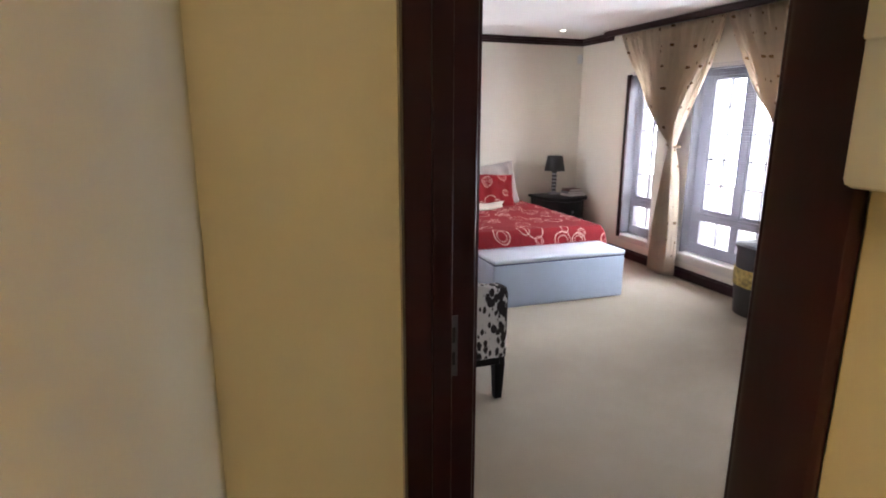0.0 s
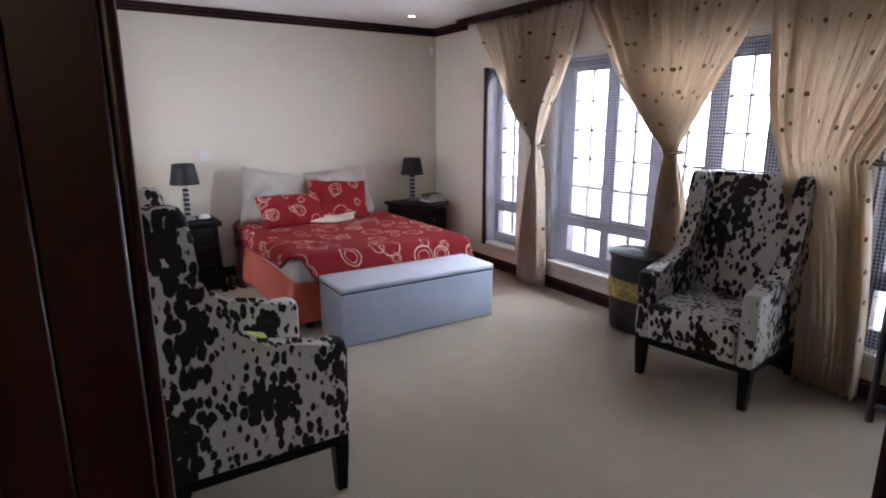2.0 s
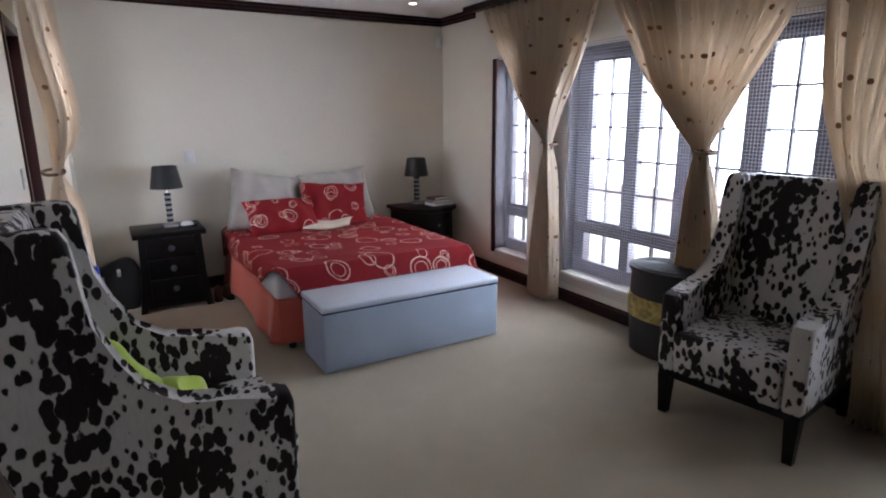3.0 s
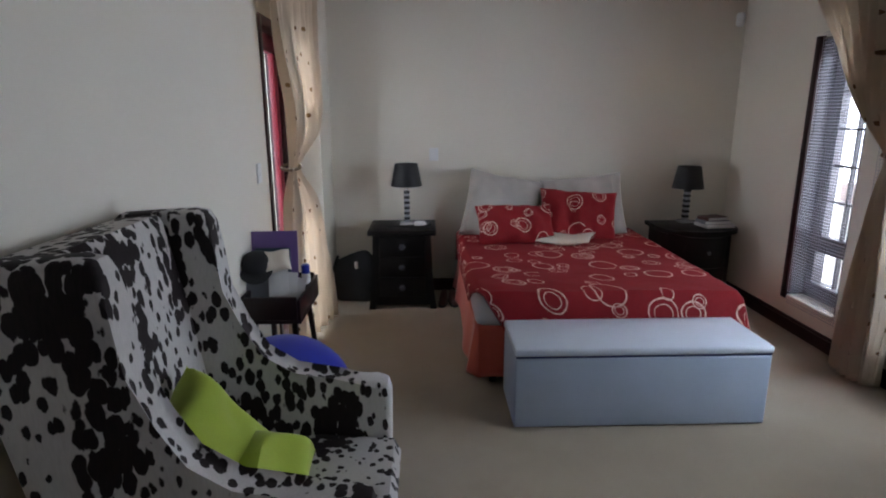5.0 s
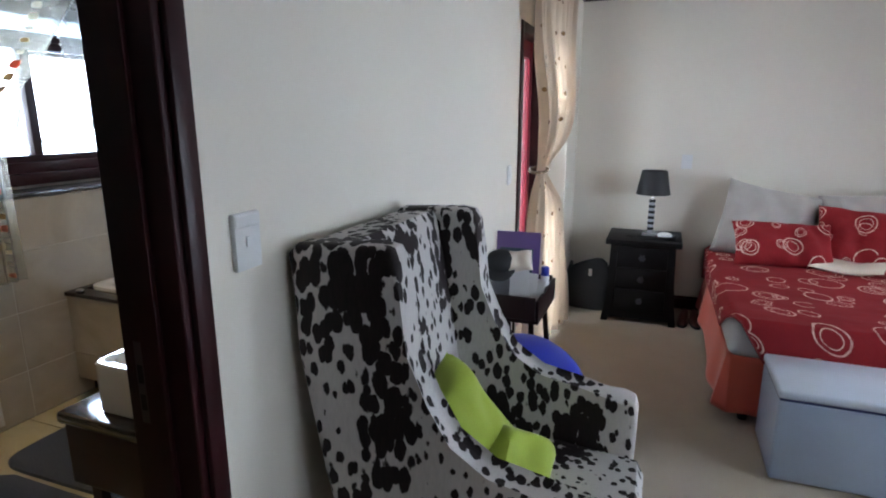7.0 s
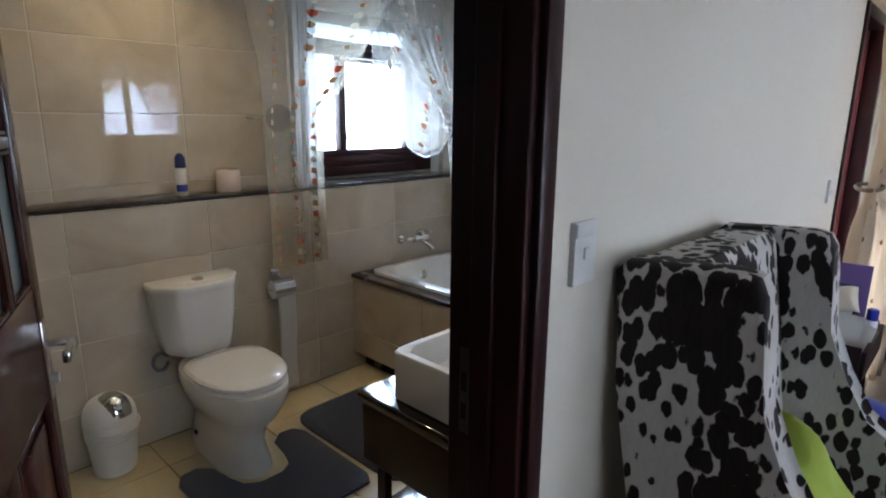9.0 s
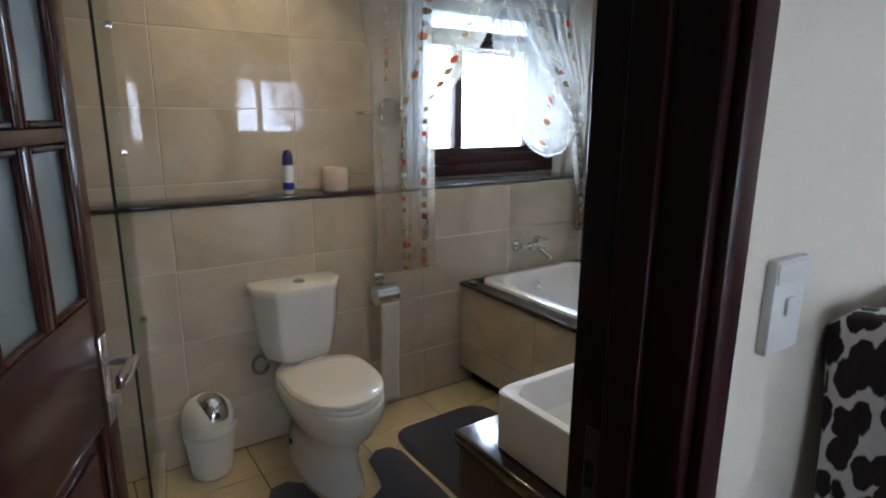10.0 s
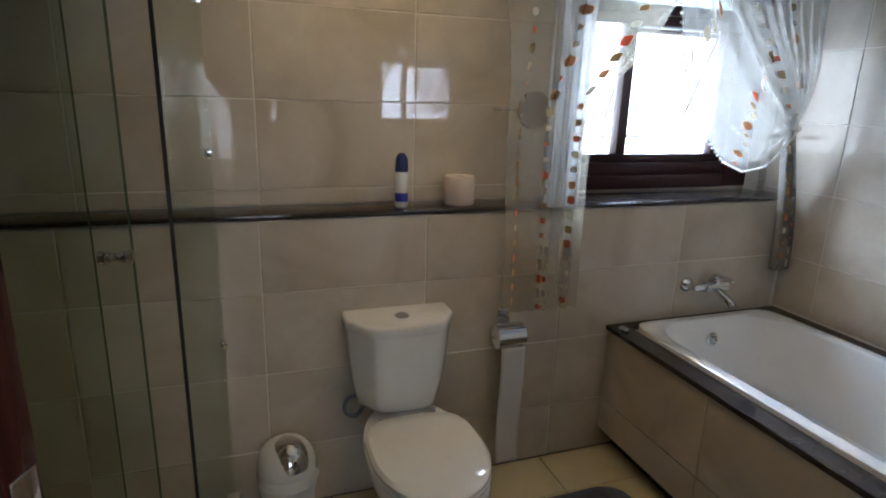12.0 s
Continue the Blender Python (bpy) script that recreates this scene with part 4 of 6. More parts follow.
def spread(u, v):
    """Cloth over the mattress: u across, v from head to foot."""
    W = BX1 - BX0
    rl = 0.15 + 0.02 * math.sin(6 * v) + 0.13 * math.exp(-(v / 0.10) ** 2) if v < 0.74 else 0.15 - 0.30 * (v - 0.74) / 0.26   # short on one side, turned up at the foot
    rr = 0.24 + 0.03 * math.sin(9 * v)
    s = -rl + u * (W + rl + rr)
    L = BY1 - 0.02 - BY0
    t = v * (L + 0.20)
    x, y, z = BX0 + s, BY1 - 0.02 - t, 0.548
    r = 0.05
    if s < 0.03:
        d = 0.03 - s
        x, z = BX0 + 0.03 - min(d, 0.05) * 0.9 - 0.012, z - max(0, d - 0.01) * 0.8
    if s > W - 0.03:
        d = s - (W - 0.03)
        x, z = BX0 + W - 0.03 + min(d, 0.06) * 0.9 + 0.30 * max(0, d - 0.06), z - max(0, d - 0.02) * 0.93
    if t > L - 0.02:
        d = t - (L - 0.02)
        y, z = BY0 + 0.0 - min(d, 0.045) * 0.5 - 0.012, z - max(0, d - 0.015)
    z += 0.007 * noise.noise((x * 5, y * 5, 0.3)) + 0.012 * noise.noise((x * 1.7, y * 1.7, 4.0))
    if s > W:
        x += 0.018 * math.sin(v * 21)
    return (x, y, z)


cover = thing("bedspread", "crimson bedspread printed with cream rings, rumpled", "bedspread")
fold(part("cloth", sheet(spread, 90, 90, (1.75, 1.9)), SPREAD, cover), 0.012)
for a, b in (((0.0, 1.0), (1.0, 1.0)), ((0.0, 0.0), (0.0, 1.0)), ((1.0, 0.0), (1.0, 1.0))):
    bm = bmesh.new()
    tube(bm, [spread(a[0] + (b[0] - a[0]) * k / 80, a[1] + (b[1] - a[1]) * k / 80) for k in range(81)], 0.008, 8)
    part("hem", bm, REDHEM, cover, "plain stitched hem")
RED = ring_print("red_ring_pillow", (0.24, 0.014, 0.019), (0.70, 0.48, 0.40), 4.8)
solo("pillow", cushion(0.62, 0.56, 0.26, 11, 0.10, crease=0.016), PILLOW, "large grey-beige pillow leaning on the wall", "pillow", pose(2.04, 6.02, 0.745, 68, 0, 4) @ pose(0, 0, 0, 0, 0, -13), "pillows on the bed")
solo("pillow", cushion(0.66, 0.52, 0.26, 12, 0.10, crease=0.016), PILLOW, "large grey-beige pillow leaning on the wall", "pillow", pose(2.70, 6.03, 0.745, 72, 0, -3) @ pose(0, 0, 0, 0, 0, 6), "pillows on the bed")
solo("pillow", cushion(0.60, 0.34, 0.19, 13, crease=0.014), RED, "crimson pillow printed with cream rings", "pillow", pose(2.10, 5.72, 0.665, 52, 0, 5), "pillows on the bed")
solo("pillow", cushion(0.60, 0.43, 0.19, 14, crease=0.012), RED, "crimson pillow printed with cream rings", "pillow", pose(2.61, 5.86, 0.705, 60, 0, -7) @ pose(0, 0, 0, 0, 0, -3), "pillows on the bed")
solo("folded_cloth", cushion(0.40, 0.24, 0.035, 15), CREAMCLOTH, "cream cloth corner lying between the pillows", "cloth", pose(2.46, 5.60, 0.585, 6, -4, -28))


# ---- nightstands and lamps ----
def nightstand_left():
    t = thing("nightstand", "black wooden three-drawer nightstand with flared sides", "nightstand", pose(1.235, 5.94, 0))
    part("top", boxes((-0.262, 0.262, -0.215, 0.255, 0.585, 0.625), bevel=0.008), BLACKWOOD, t)

    def body(w0, w1, d0, d1):
        return [(-w0, -d0), (w0, -d0), (w0, 0.245), (-w0, 0.245)]
    bm = bmesh.new()
    rows = []
    for z, w, d in ((0.03, 0.245, 0.205), (0.12, 0.236, 0.198), (0.30, 0.222, 0.188), (0.586, 0.212, 0.180)):
        rows.append([(x, y, z) for x, y in body(w, w, d, d)])
    loft(bm, rows)
    part("body", bm, BLACKWOOD, t)
    for k, (z0, z1) in enumerate(((0.10, 0.255), (0.262, 0.415), (0.422, 0.575))):
        zc = (z0 + z1) / 2
        d = 0.205 - (zc - 0.03) / 0.556 * 0.025
        w = 0.175
        f = part("drawer", boxes((-w, w, -d - 0.012, -d + 0.01, z0, z1), bevel=0.004), BLACKWOOD, t)
        bm = bmesh.new()
        loft(bm, [ring(0, 0, 0, 0.011, 0.011, 2, 12), ring(0, 0, 0.012, 0.009, 0.009, 2, 12), ring(0, 0, 0.022, 0.019, 0.019, 2, 12), ring(0, 0, 0.03, 0.012, 0.012, 2, 12)])
        for a in range(6):
            bmv = bmesh.ops.create_icosphere(bm, subdivisions=1, radius=0.008, matrix=Matrix.Translation((0.02 * math.cos(a * math.pi / 3), 0.02 * math.sin(a * math.pi / 3), 0.018)))
        bmesh.ops.transform(bm, matrix=pose(0, -d - 0.012, zc, 90), verts=bm.verts)
        part("knob", bm, GUNMETAL, f, "dark metal flower knob")
    for sx in (-1, 1):
        bm = bmesh.new()
        loft(bm, [[(sx * (w - 0.03), -d, z), (sx * (w + 0.02), -d, z), (sx * (w + 0.02), -d + 0.05, z), (sx * (w - 0.03), -d + 0.05, z)] for z, w, d in ((0.0, 0.245, 0.215), (0.05, 0.238, 0.210), (0.12, 0.228, 0.206), (0.3, 0.212, 0.200), (0.586, 0.203, 0.193))])
        part("corner_post", bm, BLACKWOOD, t)
    return t


nightstand_left()


def nightstand_right():
    t = thing("nightstand", "black half-round wooden nightstand with drawers in the corner", "nightstand", pose(3.56, 5.86, 0))
    def half(w, d):
        return [(-w, 0.26)] + [(-w * math.cos(a), 0.02 - d * math.sin(a) ** 0.8) for a in [math.pi * i / 16 for i in range(17)]] + [(w, 0.26)]
    part("top", prism(bmesh.new(), half(0.31, 0.27), "z", 0.585, 0.62, 0.006, 2), BLACKWOOD, t)
    bm = bmesh.new()
    loft(bm, [[(x, y, z) for x, y in half(w, d)] for z, w, d in ((0.0, 0.275, 0.235), (0.08, 0.265, 0.225), (0.10, 0.27, 0.23), (0.586, 0.27, 0.23))])
    part("body", bm, BLACKWOOD, t)
    for z0, z1 in ((0.12, 0.33), (0.345, 0.57)):
        bm = bmesh.new()
        pts = [(-0.225 * math.cos(a), 0.01 - 0.235 * math.sin(a) ** 0.8) for a in [math.pi * (0.12 + 0.76 * i / 14) for i in range(15)]]
        out = [(x * 1.04, y * 1.045 - 0.004) for x, y in pts]
        prism(bm, out + pts[::-1], "z", z0, z1, 0.003, 1)
        d = part("drawer", bm, BLACKWOOD, t)
        part("knob", lathe([(0.007, 0), (0.006, 0.014), (0.015, 0.022), (0.011, 0.03)], 14, pose(0, -0.238, (z0 + z1) / 2, 90)), GUNMETAL, d, "small dark metal knob")
    return t


nightstand_right()


def table_lamp(m, h):
    t = thing("table_lamp", "table lamp with black shade on stacked crystal blocks", "lamp", m, "bedside lamps")
    part("foot", boxes((-0.055, 0.055, -0.055, 0.055, 0, 0.018), bevel=0.004), CRYSTAL, t)
    z = 0.018
    for k in range(6):
        part("crystal_block", boxes((-0.020, 0.020, -0.020, 0.020, z, z + 0.022), bevel=0.005), CRYSTAL, t, "clear crystal block")
        z += 0.022
        part("black_block", boxes((-0.023, 0.023, -0.023, 0.023, z, z + 0.020), bevel=0.003), BLACK, t, "black block")
        z += 0.020
    part("neck", lathe([(0.008, z - 0.002), (0.008, h - 0.16), (0.014, h - 0.155), (0.014, h - 0.09)], 14), CHROME, t)
    bm = bmesh.new()
    loft(bm, [ring(0, 0, h - 0.175, 0.122, 0.122, 2, 40), ring(0, 0, h, 0.09, 0.09, 2, 40), ring(0, 0, h - 0.001, 0.087, 0.087, 2, 40), ring(0, 0, h - 0.174, 0.119, 0.119, 2, 40), ring(0, 0, h - 0.175, 0.122, 0.122, 2, 40)], close=False)
    s = part("shade", bm, SHADE, t, "black fabric drum shade")
    bm = bmesh.new()
    for a in range(3):
        c_, s_ = math.cos(a * 2.09), math.sin(a * 2.09)
        tube(bm, [(0, 0, h - 0.02), (0.089 * c_, 0.089 * s_, h - 0.012)], 0.002, 6)
    part("shade_ring", bm, CHROME, s)
    return t


table_lamp(pose(1.27, 6.0, 0.625), 0.485)
table_lamp(pose(3.54, 6.02, 0.62), 0.455)


def book(name, m, w, d, h, cover, label):
    t = thing(name, label, "book", m)
    part("cover", boxes((-w / 2, w / 2, -d / 2, d / 2, 0, 0.003), (-w / 2, w / 2, -d / 2, d / 2, h - 0.003, h), (-w / 2 - 0.002, -w / 2 + 0.002, -d / 2, d / 2, 0, h), bevel=0.001, seg=1), cover, t)
    part("page_block", boxes((-w / 2 + 0.002, w / 2 - 0.005, -d / 2 + 0.004, d / 2 - 0.004, 0.003, h - 0.003)), PAPER, t, "cream page block")
    return t


book("book", pose(3.70, 5.84, 0.62, 0, 0, 8), 0.24, 0.17, 0.025, PAPER, "white hardback book under the others")
book("book", pose(3.69, 5.85, 0.645, 0, 0, 3), 0.21, 0.15, 0.028, GREYCARD, "grey hardback book in a stack")
book("book", pose(3.685, 5.855, 0.673, 0, 0, 14), 0.18, 0.13, 0.026, BROWNBOOK, "brown hardback book on top of the stack")
# small things by the lamp
t = thing("telephone", "black cordless telephone lying on the nightstand", "telephone", pose(1.39, 5.90, 0.625, 0, 0, -12))
part("body", boxes((-0.07, 0.07, -0.028, 0.028, 0, 0.024), bevel=0.008), BLACK, t)
part("screen", boxes((0.02, 0.055, -0.018, 0.018, 0.0235, 0.0255)), GREYCARD, t)
solo("computer_mouse", loft(bmesh.new(), [ring(0, 0, 0, 0.050, 0.029, 2.3), ring(0, 0, 0.012, 0.052, 0.030, 2.3), ring(-0.004, 0, 0.026, 0.040, 0.023, 2.1), ring(-0.006, 0, 0.032, 0.018, 0.010, 2)]), PLASTIC, "white rounded mouse on the nightstand", "mouse", pose(1.375, 5.83, 0.652, 0, 0, 20))
t = thing("glasses", "thin black spectacles lying on the nightstand", "glasses", pose(1.17, 5.83, 0.627, 0, 0, 15))
bm = bmesh.new()
for s in (-1, 1):
    tube(bm, [(s * 0.034 + 0.026 * math.cos(a), 0.018 * math.sin(a), 0.012) for a in [math.pi * i / 8 for i in range(17)]], 0.002, 6)
tube(bm, [(-0.008, 0, 0.014), (0.008, 0, 0.014)], 0.002, 6)
part("rim", bm, BLACK, t)
for s in (-1, 1):
    bm = bmesh.new()
    tube(bm, [(s * 0.06, 0, 0.012), (s * 0.064, 0.06, 0.006), (s * 0.05, 0.12, 0.003)], 0.0018, 6)
    part("temple", bm, BLACK, t)
bm = bmesh.new()
tube(bm, [(1.21, 5.80, 0.629), (1.26, 5.79, 0.630), (1.32, 5.83, 0.629), (1.30, 5.90, 0.629), (1.42, 5.80, 0.629), (1.47, 5.79, 0.629), (1.492, 5.78, 0.625)], 0.003, 6)
solo("cable", bm, BLACK, "thin black cable across the nightstand", "cable")
# bag beside the nightstand
t = thing("bag", "slumped black fabric bag standing by the nightstand", "bag", pose(0.825, 6.01, 0, 0, 0, -8) @ Matrix.Diagonal((1.05, 1.05, 1.16, 1)))
bm = bmesh.new()
loft(bm, [ring(0.01, 0, 0.0, 0.135, 0.075, 4), ring(0.01, 0, 0.02, 0.145, 0.085, 4), ring(0.015, 0, 0.12, 0.165, 0.088, 3.5), ring(0.01, 0, 0.22, 0.172, 0.078, 3.5), ring(0.02, 0, 0.28, 0.150, 0.055, 3.2), ring(0.06, 0, 0.325, 0.085, 0.03, 3), ring(0.085, 0.0, 0.352, 0.028, 0.012, 2.5)])
part("body", bm, BLACK, t)
part("badge", boxes((0.03, 0.055, -0.0835, -0.075, 0.24, 0.29), bevel=0.002), STEEL, t, "small metal tag")
bm = bmesh.new()
tube(bm, [(-0.11, -0.04, 0.32), (-0.13, -0.075, 0.25), (-0.15, -0.088, 0.12), (-0.13, -0.09, 0.04)], 0.012, 8)
part("strap", bm, BLACK, t)
# shoes between nightstand and bed
for x, a in ((1.555, 82), (1.635, 96)):
    t = thing("shoe", "dark worn shoe on the carpet by the bed", "shoe", pose(x, 5.86, 0, 0, 0, a), "shoes by the bed")
    part("sole", loft(bmesh.new(), [ring(0, 0, 0, 0.115, 0.036, 2.6), ring(0, 0, 0.018, 0.115, 0.036, 2.6)]), BLACK, t)
    part("upper", loft(bmesh.new(), [ring(0, 0, 0.0175, 0.112, 0.034, 2.6), ring(0.0, 0, 0.045, 0.105, 0.032, 2.4), ring(0.03, 0, 0.075, 0.06, 0.026, 2.2), ring(0.05, 0, 0.09, 0.035, 0.02, 2)]), BROWNBOOK, t)

# ---- side table with papers, behind the chair ----
t = thing("side_table", "dark wooden tray table with splayed legs, full of papers", "table", pose(0.63, 4.46, 0))
part("tray", boxes((-0.14, 0.16, -0.24, 0.24, 0.46, 0.48), bevel=0.003), DARKTABLE, t)
for a in ((-0.14, -0.122, -0.24, 0.24, 0.48, 0.60), (0.142, 0.16, -0.24, 0.24, 0.48, 0.585), (-0.122, 0.142, -0.24, -0.222, 0.48, 0.60), (-0.122, 0.142, 0.222, 0.24, 0.48, 0.60)):
    part("tray_side", boxes(a, bevel=0.004), DARKTABLE, t)
for sx in (-1, 1):
    for sy in (-1, 1):
        bm = bmesh.new()
        loft(bm, [[(0.01 + sx * x + dx * 0.013, sy * y + dy * 0.013, z) for dx, dy in ((-1, -1), (1, -1), (1, 1), (-1, 1))] for x, y, z in ((0.13, 0.24, 0.0), (0.10, 0.17, 0.465))])
        part("leg", bm, DARKTABLE, t)
solo("folder", boxes((-0.12, 0.12, -0.004, 0.004, 0, 0.41), bevel=0.001), PURPLE, "purple card folder standing upright on the tray", "folder", pose(0.62, 4.42, 0.482, -9, 0, 4))
solo("folder", boxes((-0.09, 0.09, -0.004, 0.004, 0, 0.33), bevel=0.001), TEAL, "dark teal folder standing on the tray", "folder", pose(0.62, 4.375, 0.482, -9, 0, 2))
solo("folder", boxes((-0.10, 0.08, -0.003, 0.003, 0, 0.28), bevel=0.001), GREYCARD, "grey card folder leaning on the tray", "folder", pose(0.57, 4.335, 0.482, -14, 0, 6))
for k in range(3):
    solo("paper", boxes((-0.05, 0.05, -0.001, 0.001, 0, 0.24 - 0.03 * k)), PAPER, "sheet of white paper on the tray", "paper", pose(0.655 + 0.03 * k, 4.33 + 0.015 * k, 0.482, -12, 4 * k, 5 - 6 * k))
book("book", pose(0.590, 4.335, 0.482, 0, 0, 70), 0.16, 0.12, 0.05, NAVY, "navy book lying on the tray")
t = thing("cap", "black peaked cap hung on the folders", "cap", pose(0.555, 4.345, 0.745, 38, 0, 6) @ Matrix.Diagonal((1.1, 1.1, 0.9, 1)))
part("crown", loft(bmesh.new(), [ring(0, 0, 0, 0.075, 0.068), ring(0, 0, 0.025, 0.072, 0.065), ring(0, 0, 0.052, 0.048, 0.042), ring(0, 0, 0.06, 0.018, 0.016)]), BLACK, t)
part("peak", prism(bmesh.new(), [(-0.07, -0.04)] + [(0.075 * math.cos(a), -0.04 - 0.08 * math.sin(a)) for a in [math.pi * (1 - i / 10) for i in range(11)]] + [(0.07, -0.04)], "z", 0.0, 0.006, 0.002, 1), BLACK, t)
solo("folded_cloth", cushion(0.13, 0.12, 0.06, 17, crease=0.01), CREAMCLOTH, "crumpled beige cloth on the folders", "cloth", pose(0.655, 4.36, 0.755, 50, 0, 20))
t = thing("spray_can", "small can with a blue cap on the tray", "can", pose(0.755, 4.55, 0.576))
part("body", lathe([(0.022, 0), (0.024, 0.004), (0.024, 0.055), (0.02, 0.062)], 18), PLASTIC, t)
part("cap", lathe([(0.023, 0.06), (0.023, 0.105), (0.018, 0.11)], 18), BLUEBALL, t, "bright blue cap")
solo("exercise_ball", loft(bmesh.new(), [ring(0, 0, 0.30 - 0.30 * math.cos(a), max(0.001, 0.30 * math.sin(a)), max(0.001, 0.30 * math.sin(a)), 2, 40) for a in [math.pi * i / 24 for i in range(25)]]), BLUEBALL, "large blue vinyl exercise ball on the carpet", "ball", pose(0.825, 3.690, -0.003))

# ---- basket by the window ----
t = thing("laundry_basket", "dark oval wicker laundry basket with a gold cloth band", "basket", pose(3.790, 3.175, 0, 0, 0, 90) @ Matrix.Diagonal((1, 1, 0.89, 1)))


def basket_body():
    bm = bmesh.new()
    rows, n = [], 48
    for k in range(57):
        z = 0.005 + 0.60 * k / 56
        f = 0.92 + 0.08 * math.sin(math.pi * min(1, k / 40) * 0.5)
        rows.append([(x * (1 + 0.012 * (1 if (i + k) % 2 else -1)), y * (1 + 0.012 * (1 if (i + k) % 2 else -1)), z) for i, (x, y, _) in enumerate(ring(0, 0, z, 0.235 * f, 0.165 * f, 2.2, n))])
    return loft(bm, rows)


part("body", basket_body(), WICKER, t)
part("band", loft(bmesh.new(), [ring(0, 0, z, 0.243 * f, 0.173 * f, 2.2, 48) for z, f in ((0.27, 0.985), (0.275, 1.0), (0.42, 1.01), (0.425, 1.0))]), GOLDBAND, t, "gold and black patterned cloth band")
lid = part("lid", loft(bmesh.new(), [ring(0, 0, 0.604, 0.25, 0.18, 2.2, 48), ring(0, 0, 0.628, 0.252, 0.182, 2.2, 48), ring(0, 0, 0.645, 0.22, 0.15, 2.2, 48), ring(0, 0, 0.652, 0.1, 0.07, 2.2, 48)]), WICKER, t, "woven oval lid")
bm = bmesh.new()
for k in range(9):
    r = 0.03 + 0.024 * k
    tube(bm, [(x, y, 0.655 - 0.018 * (r / 0.24) ** 3) for x, y, _ in ring(0, 0, 0, r, r * 0.72, 2.2, 28)] + [ring(0, 0, 0, r, r * 0.72, 2.2, 28)[0][:2] + (0.655 - 0.018 * (r / 0.24) ** 3,)], 0.006, 6)
part("weave", bm, WICKER, lid)

# ---- wardrobe by the entry ----
t = thing("wardrobe", "tall dark mahogany wardrobe with long dark steel pull handles", "wardrobe")
part("carcass", boxes((1.72, 3.40, YS + 0.005, 1.0, 0.0, 2.30), bevel=0.004, seg=1), MAHOG, t)
for k in range(4):
    x = 1.722 + k * 0.4185
    d = part("door", boxes((x, x + 0.4155, 1.001, 1.021, 0.08, 2.26), bevel=0.003), MAHOG, t)
    bm = bmesh.new()
    tube(bm, [(x + 0.05, 1.062, 0.90), (x + 0.05, 1.062, 1.24)], 0.007)
    for z in (0.935, 1.205):
        tube(bm, [(x + 0.05, 1.02, z), (x + 0.05, 1.06, z)], 0.005)
    part("handle", bm, GUNMETAL, d, "long dark steel bar handle")


# ---- wall plates, detector, ceiling lights ----
def plate_y(name, m, w, h, label, rockers=1):
    t = thing(name, label, "switch", m)
    part("plate", boxes((-w / 2, w / 2, -0.012, 0, -h / 2, h / 2), bevel=0.003), PLASTIC, t)
    for k in range(rockers):
        part("rocker", boxes((-0.012, 0.012, -0.016, -0.011, -0.018 + 0.03 * (k - (rockers - 1) / 2), 0.012 + 0.03 * (k - (rockers - 1) / 2)), bevel=0.002), PLASTIC, t)
    return t


t = thing("light_switch", "white double light switch plate on the wall", "switch", pose(XL, 2.457, 1.240, 0, 0, 90))
part("plate", boxes((-0.040, 0.040, -0.014, 0, -0.062, 0.062), bevel=0.003), PLASTIC, t)
part("cover_strip", boxes((-0.038, 0.038, -0.0165, -0.0135, 0.032, 0.058), bevel=0.001, seg=1), PLASTIC, t)
part("rocker", boxes((-0.010, 0.010, -0.0185, -0.0135, -0.012, 0.012), bevel=0.002), PLASTIC, t)
plate_y("wall_socket", pose(1.49, YB, 1.165), 0.075, 0.105, "white wall plate above the nightstand")
plate_y("wall_socket", pose(XL, 4.72, 1.17, 0, 0, 90), 0.07, 0.11, "white wall plate beside the red framed door")
t = thing("motion_sensor", "small white motion detector below the ceiling corner", "sensor", pose(3.90, 6.17, 2.20, 0, 0, -45))
part("body", loft(bmesh.new(), [ring(0, 0, -0.05, 0.022, 0.02, 3), ring(0, 0, -0.035, 0.03, 0.026, 3), ring(0, 0, 0.035, 0.03, 0.026, 3), ring(0, 0, 0.05, 0.024, 0.02, 3)]), PLASTIC, t)
part("lens", boxes((-0.02, 0.02, -0.029, -0.02, -0.035, -0.005), bevel=0.004), PORCELAIN, t)


def downlight(x, y, z, label):
    t = thing("downlight", label, "downlight", pose(x, y, z), "ceiling downlights")
    bm = bmesh.new()
    loft(bm, [ring(0, 0, 0, 0.045, 0.045), ring(0, 0, -0.006, 0.043, 0.043), ring(0, 0, -0.006, 0.032, 0.032), ring(0, 0, -0.001, 0.030, 0.030)], close=False)
    part("trim_ring", bm, PLASTIC, t)
    part("bulb", lathe([(0.030, -0.004), (0.028, -0.001)], 20), LAMPGLOW, t, "glowing warm bulb")


downlight(3.33, 5.62, H, "small lit round ceiling downlight")
downlight(-1.30, 2.45, 2.40, "small lit round bathroom downlight")
downlight(-0.55, 2.95, 2.40, "small lit round bathroom downlight")

# keypad on the hall wall
t = thing("intercom", "cream plastic intercom box on the hall wall", "intercom", pose(XH - 0.008, 0.113, 1.643, 0, 0, -90))
part("body", boxes((-0.085, 0.085, -0.022, 0, -0.145, 0.145), bevel=0.005), PLASTIC, t)
part("cover_strip", boxes((-0.083, 0.083, -0.0245, -0.0215, -0.068, 0.140), bevel=0.002), PLASTIC, t)

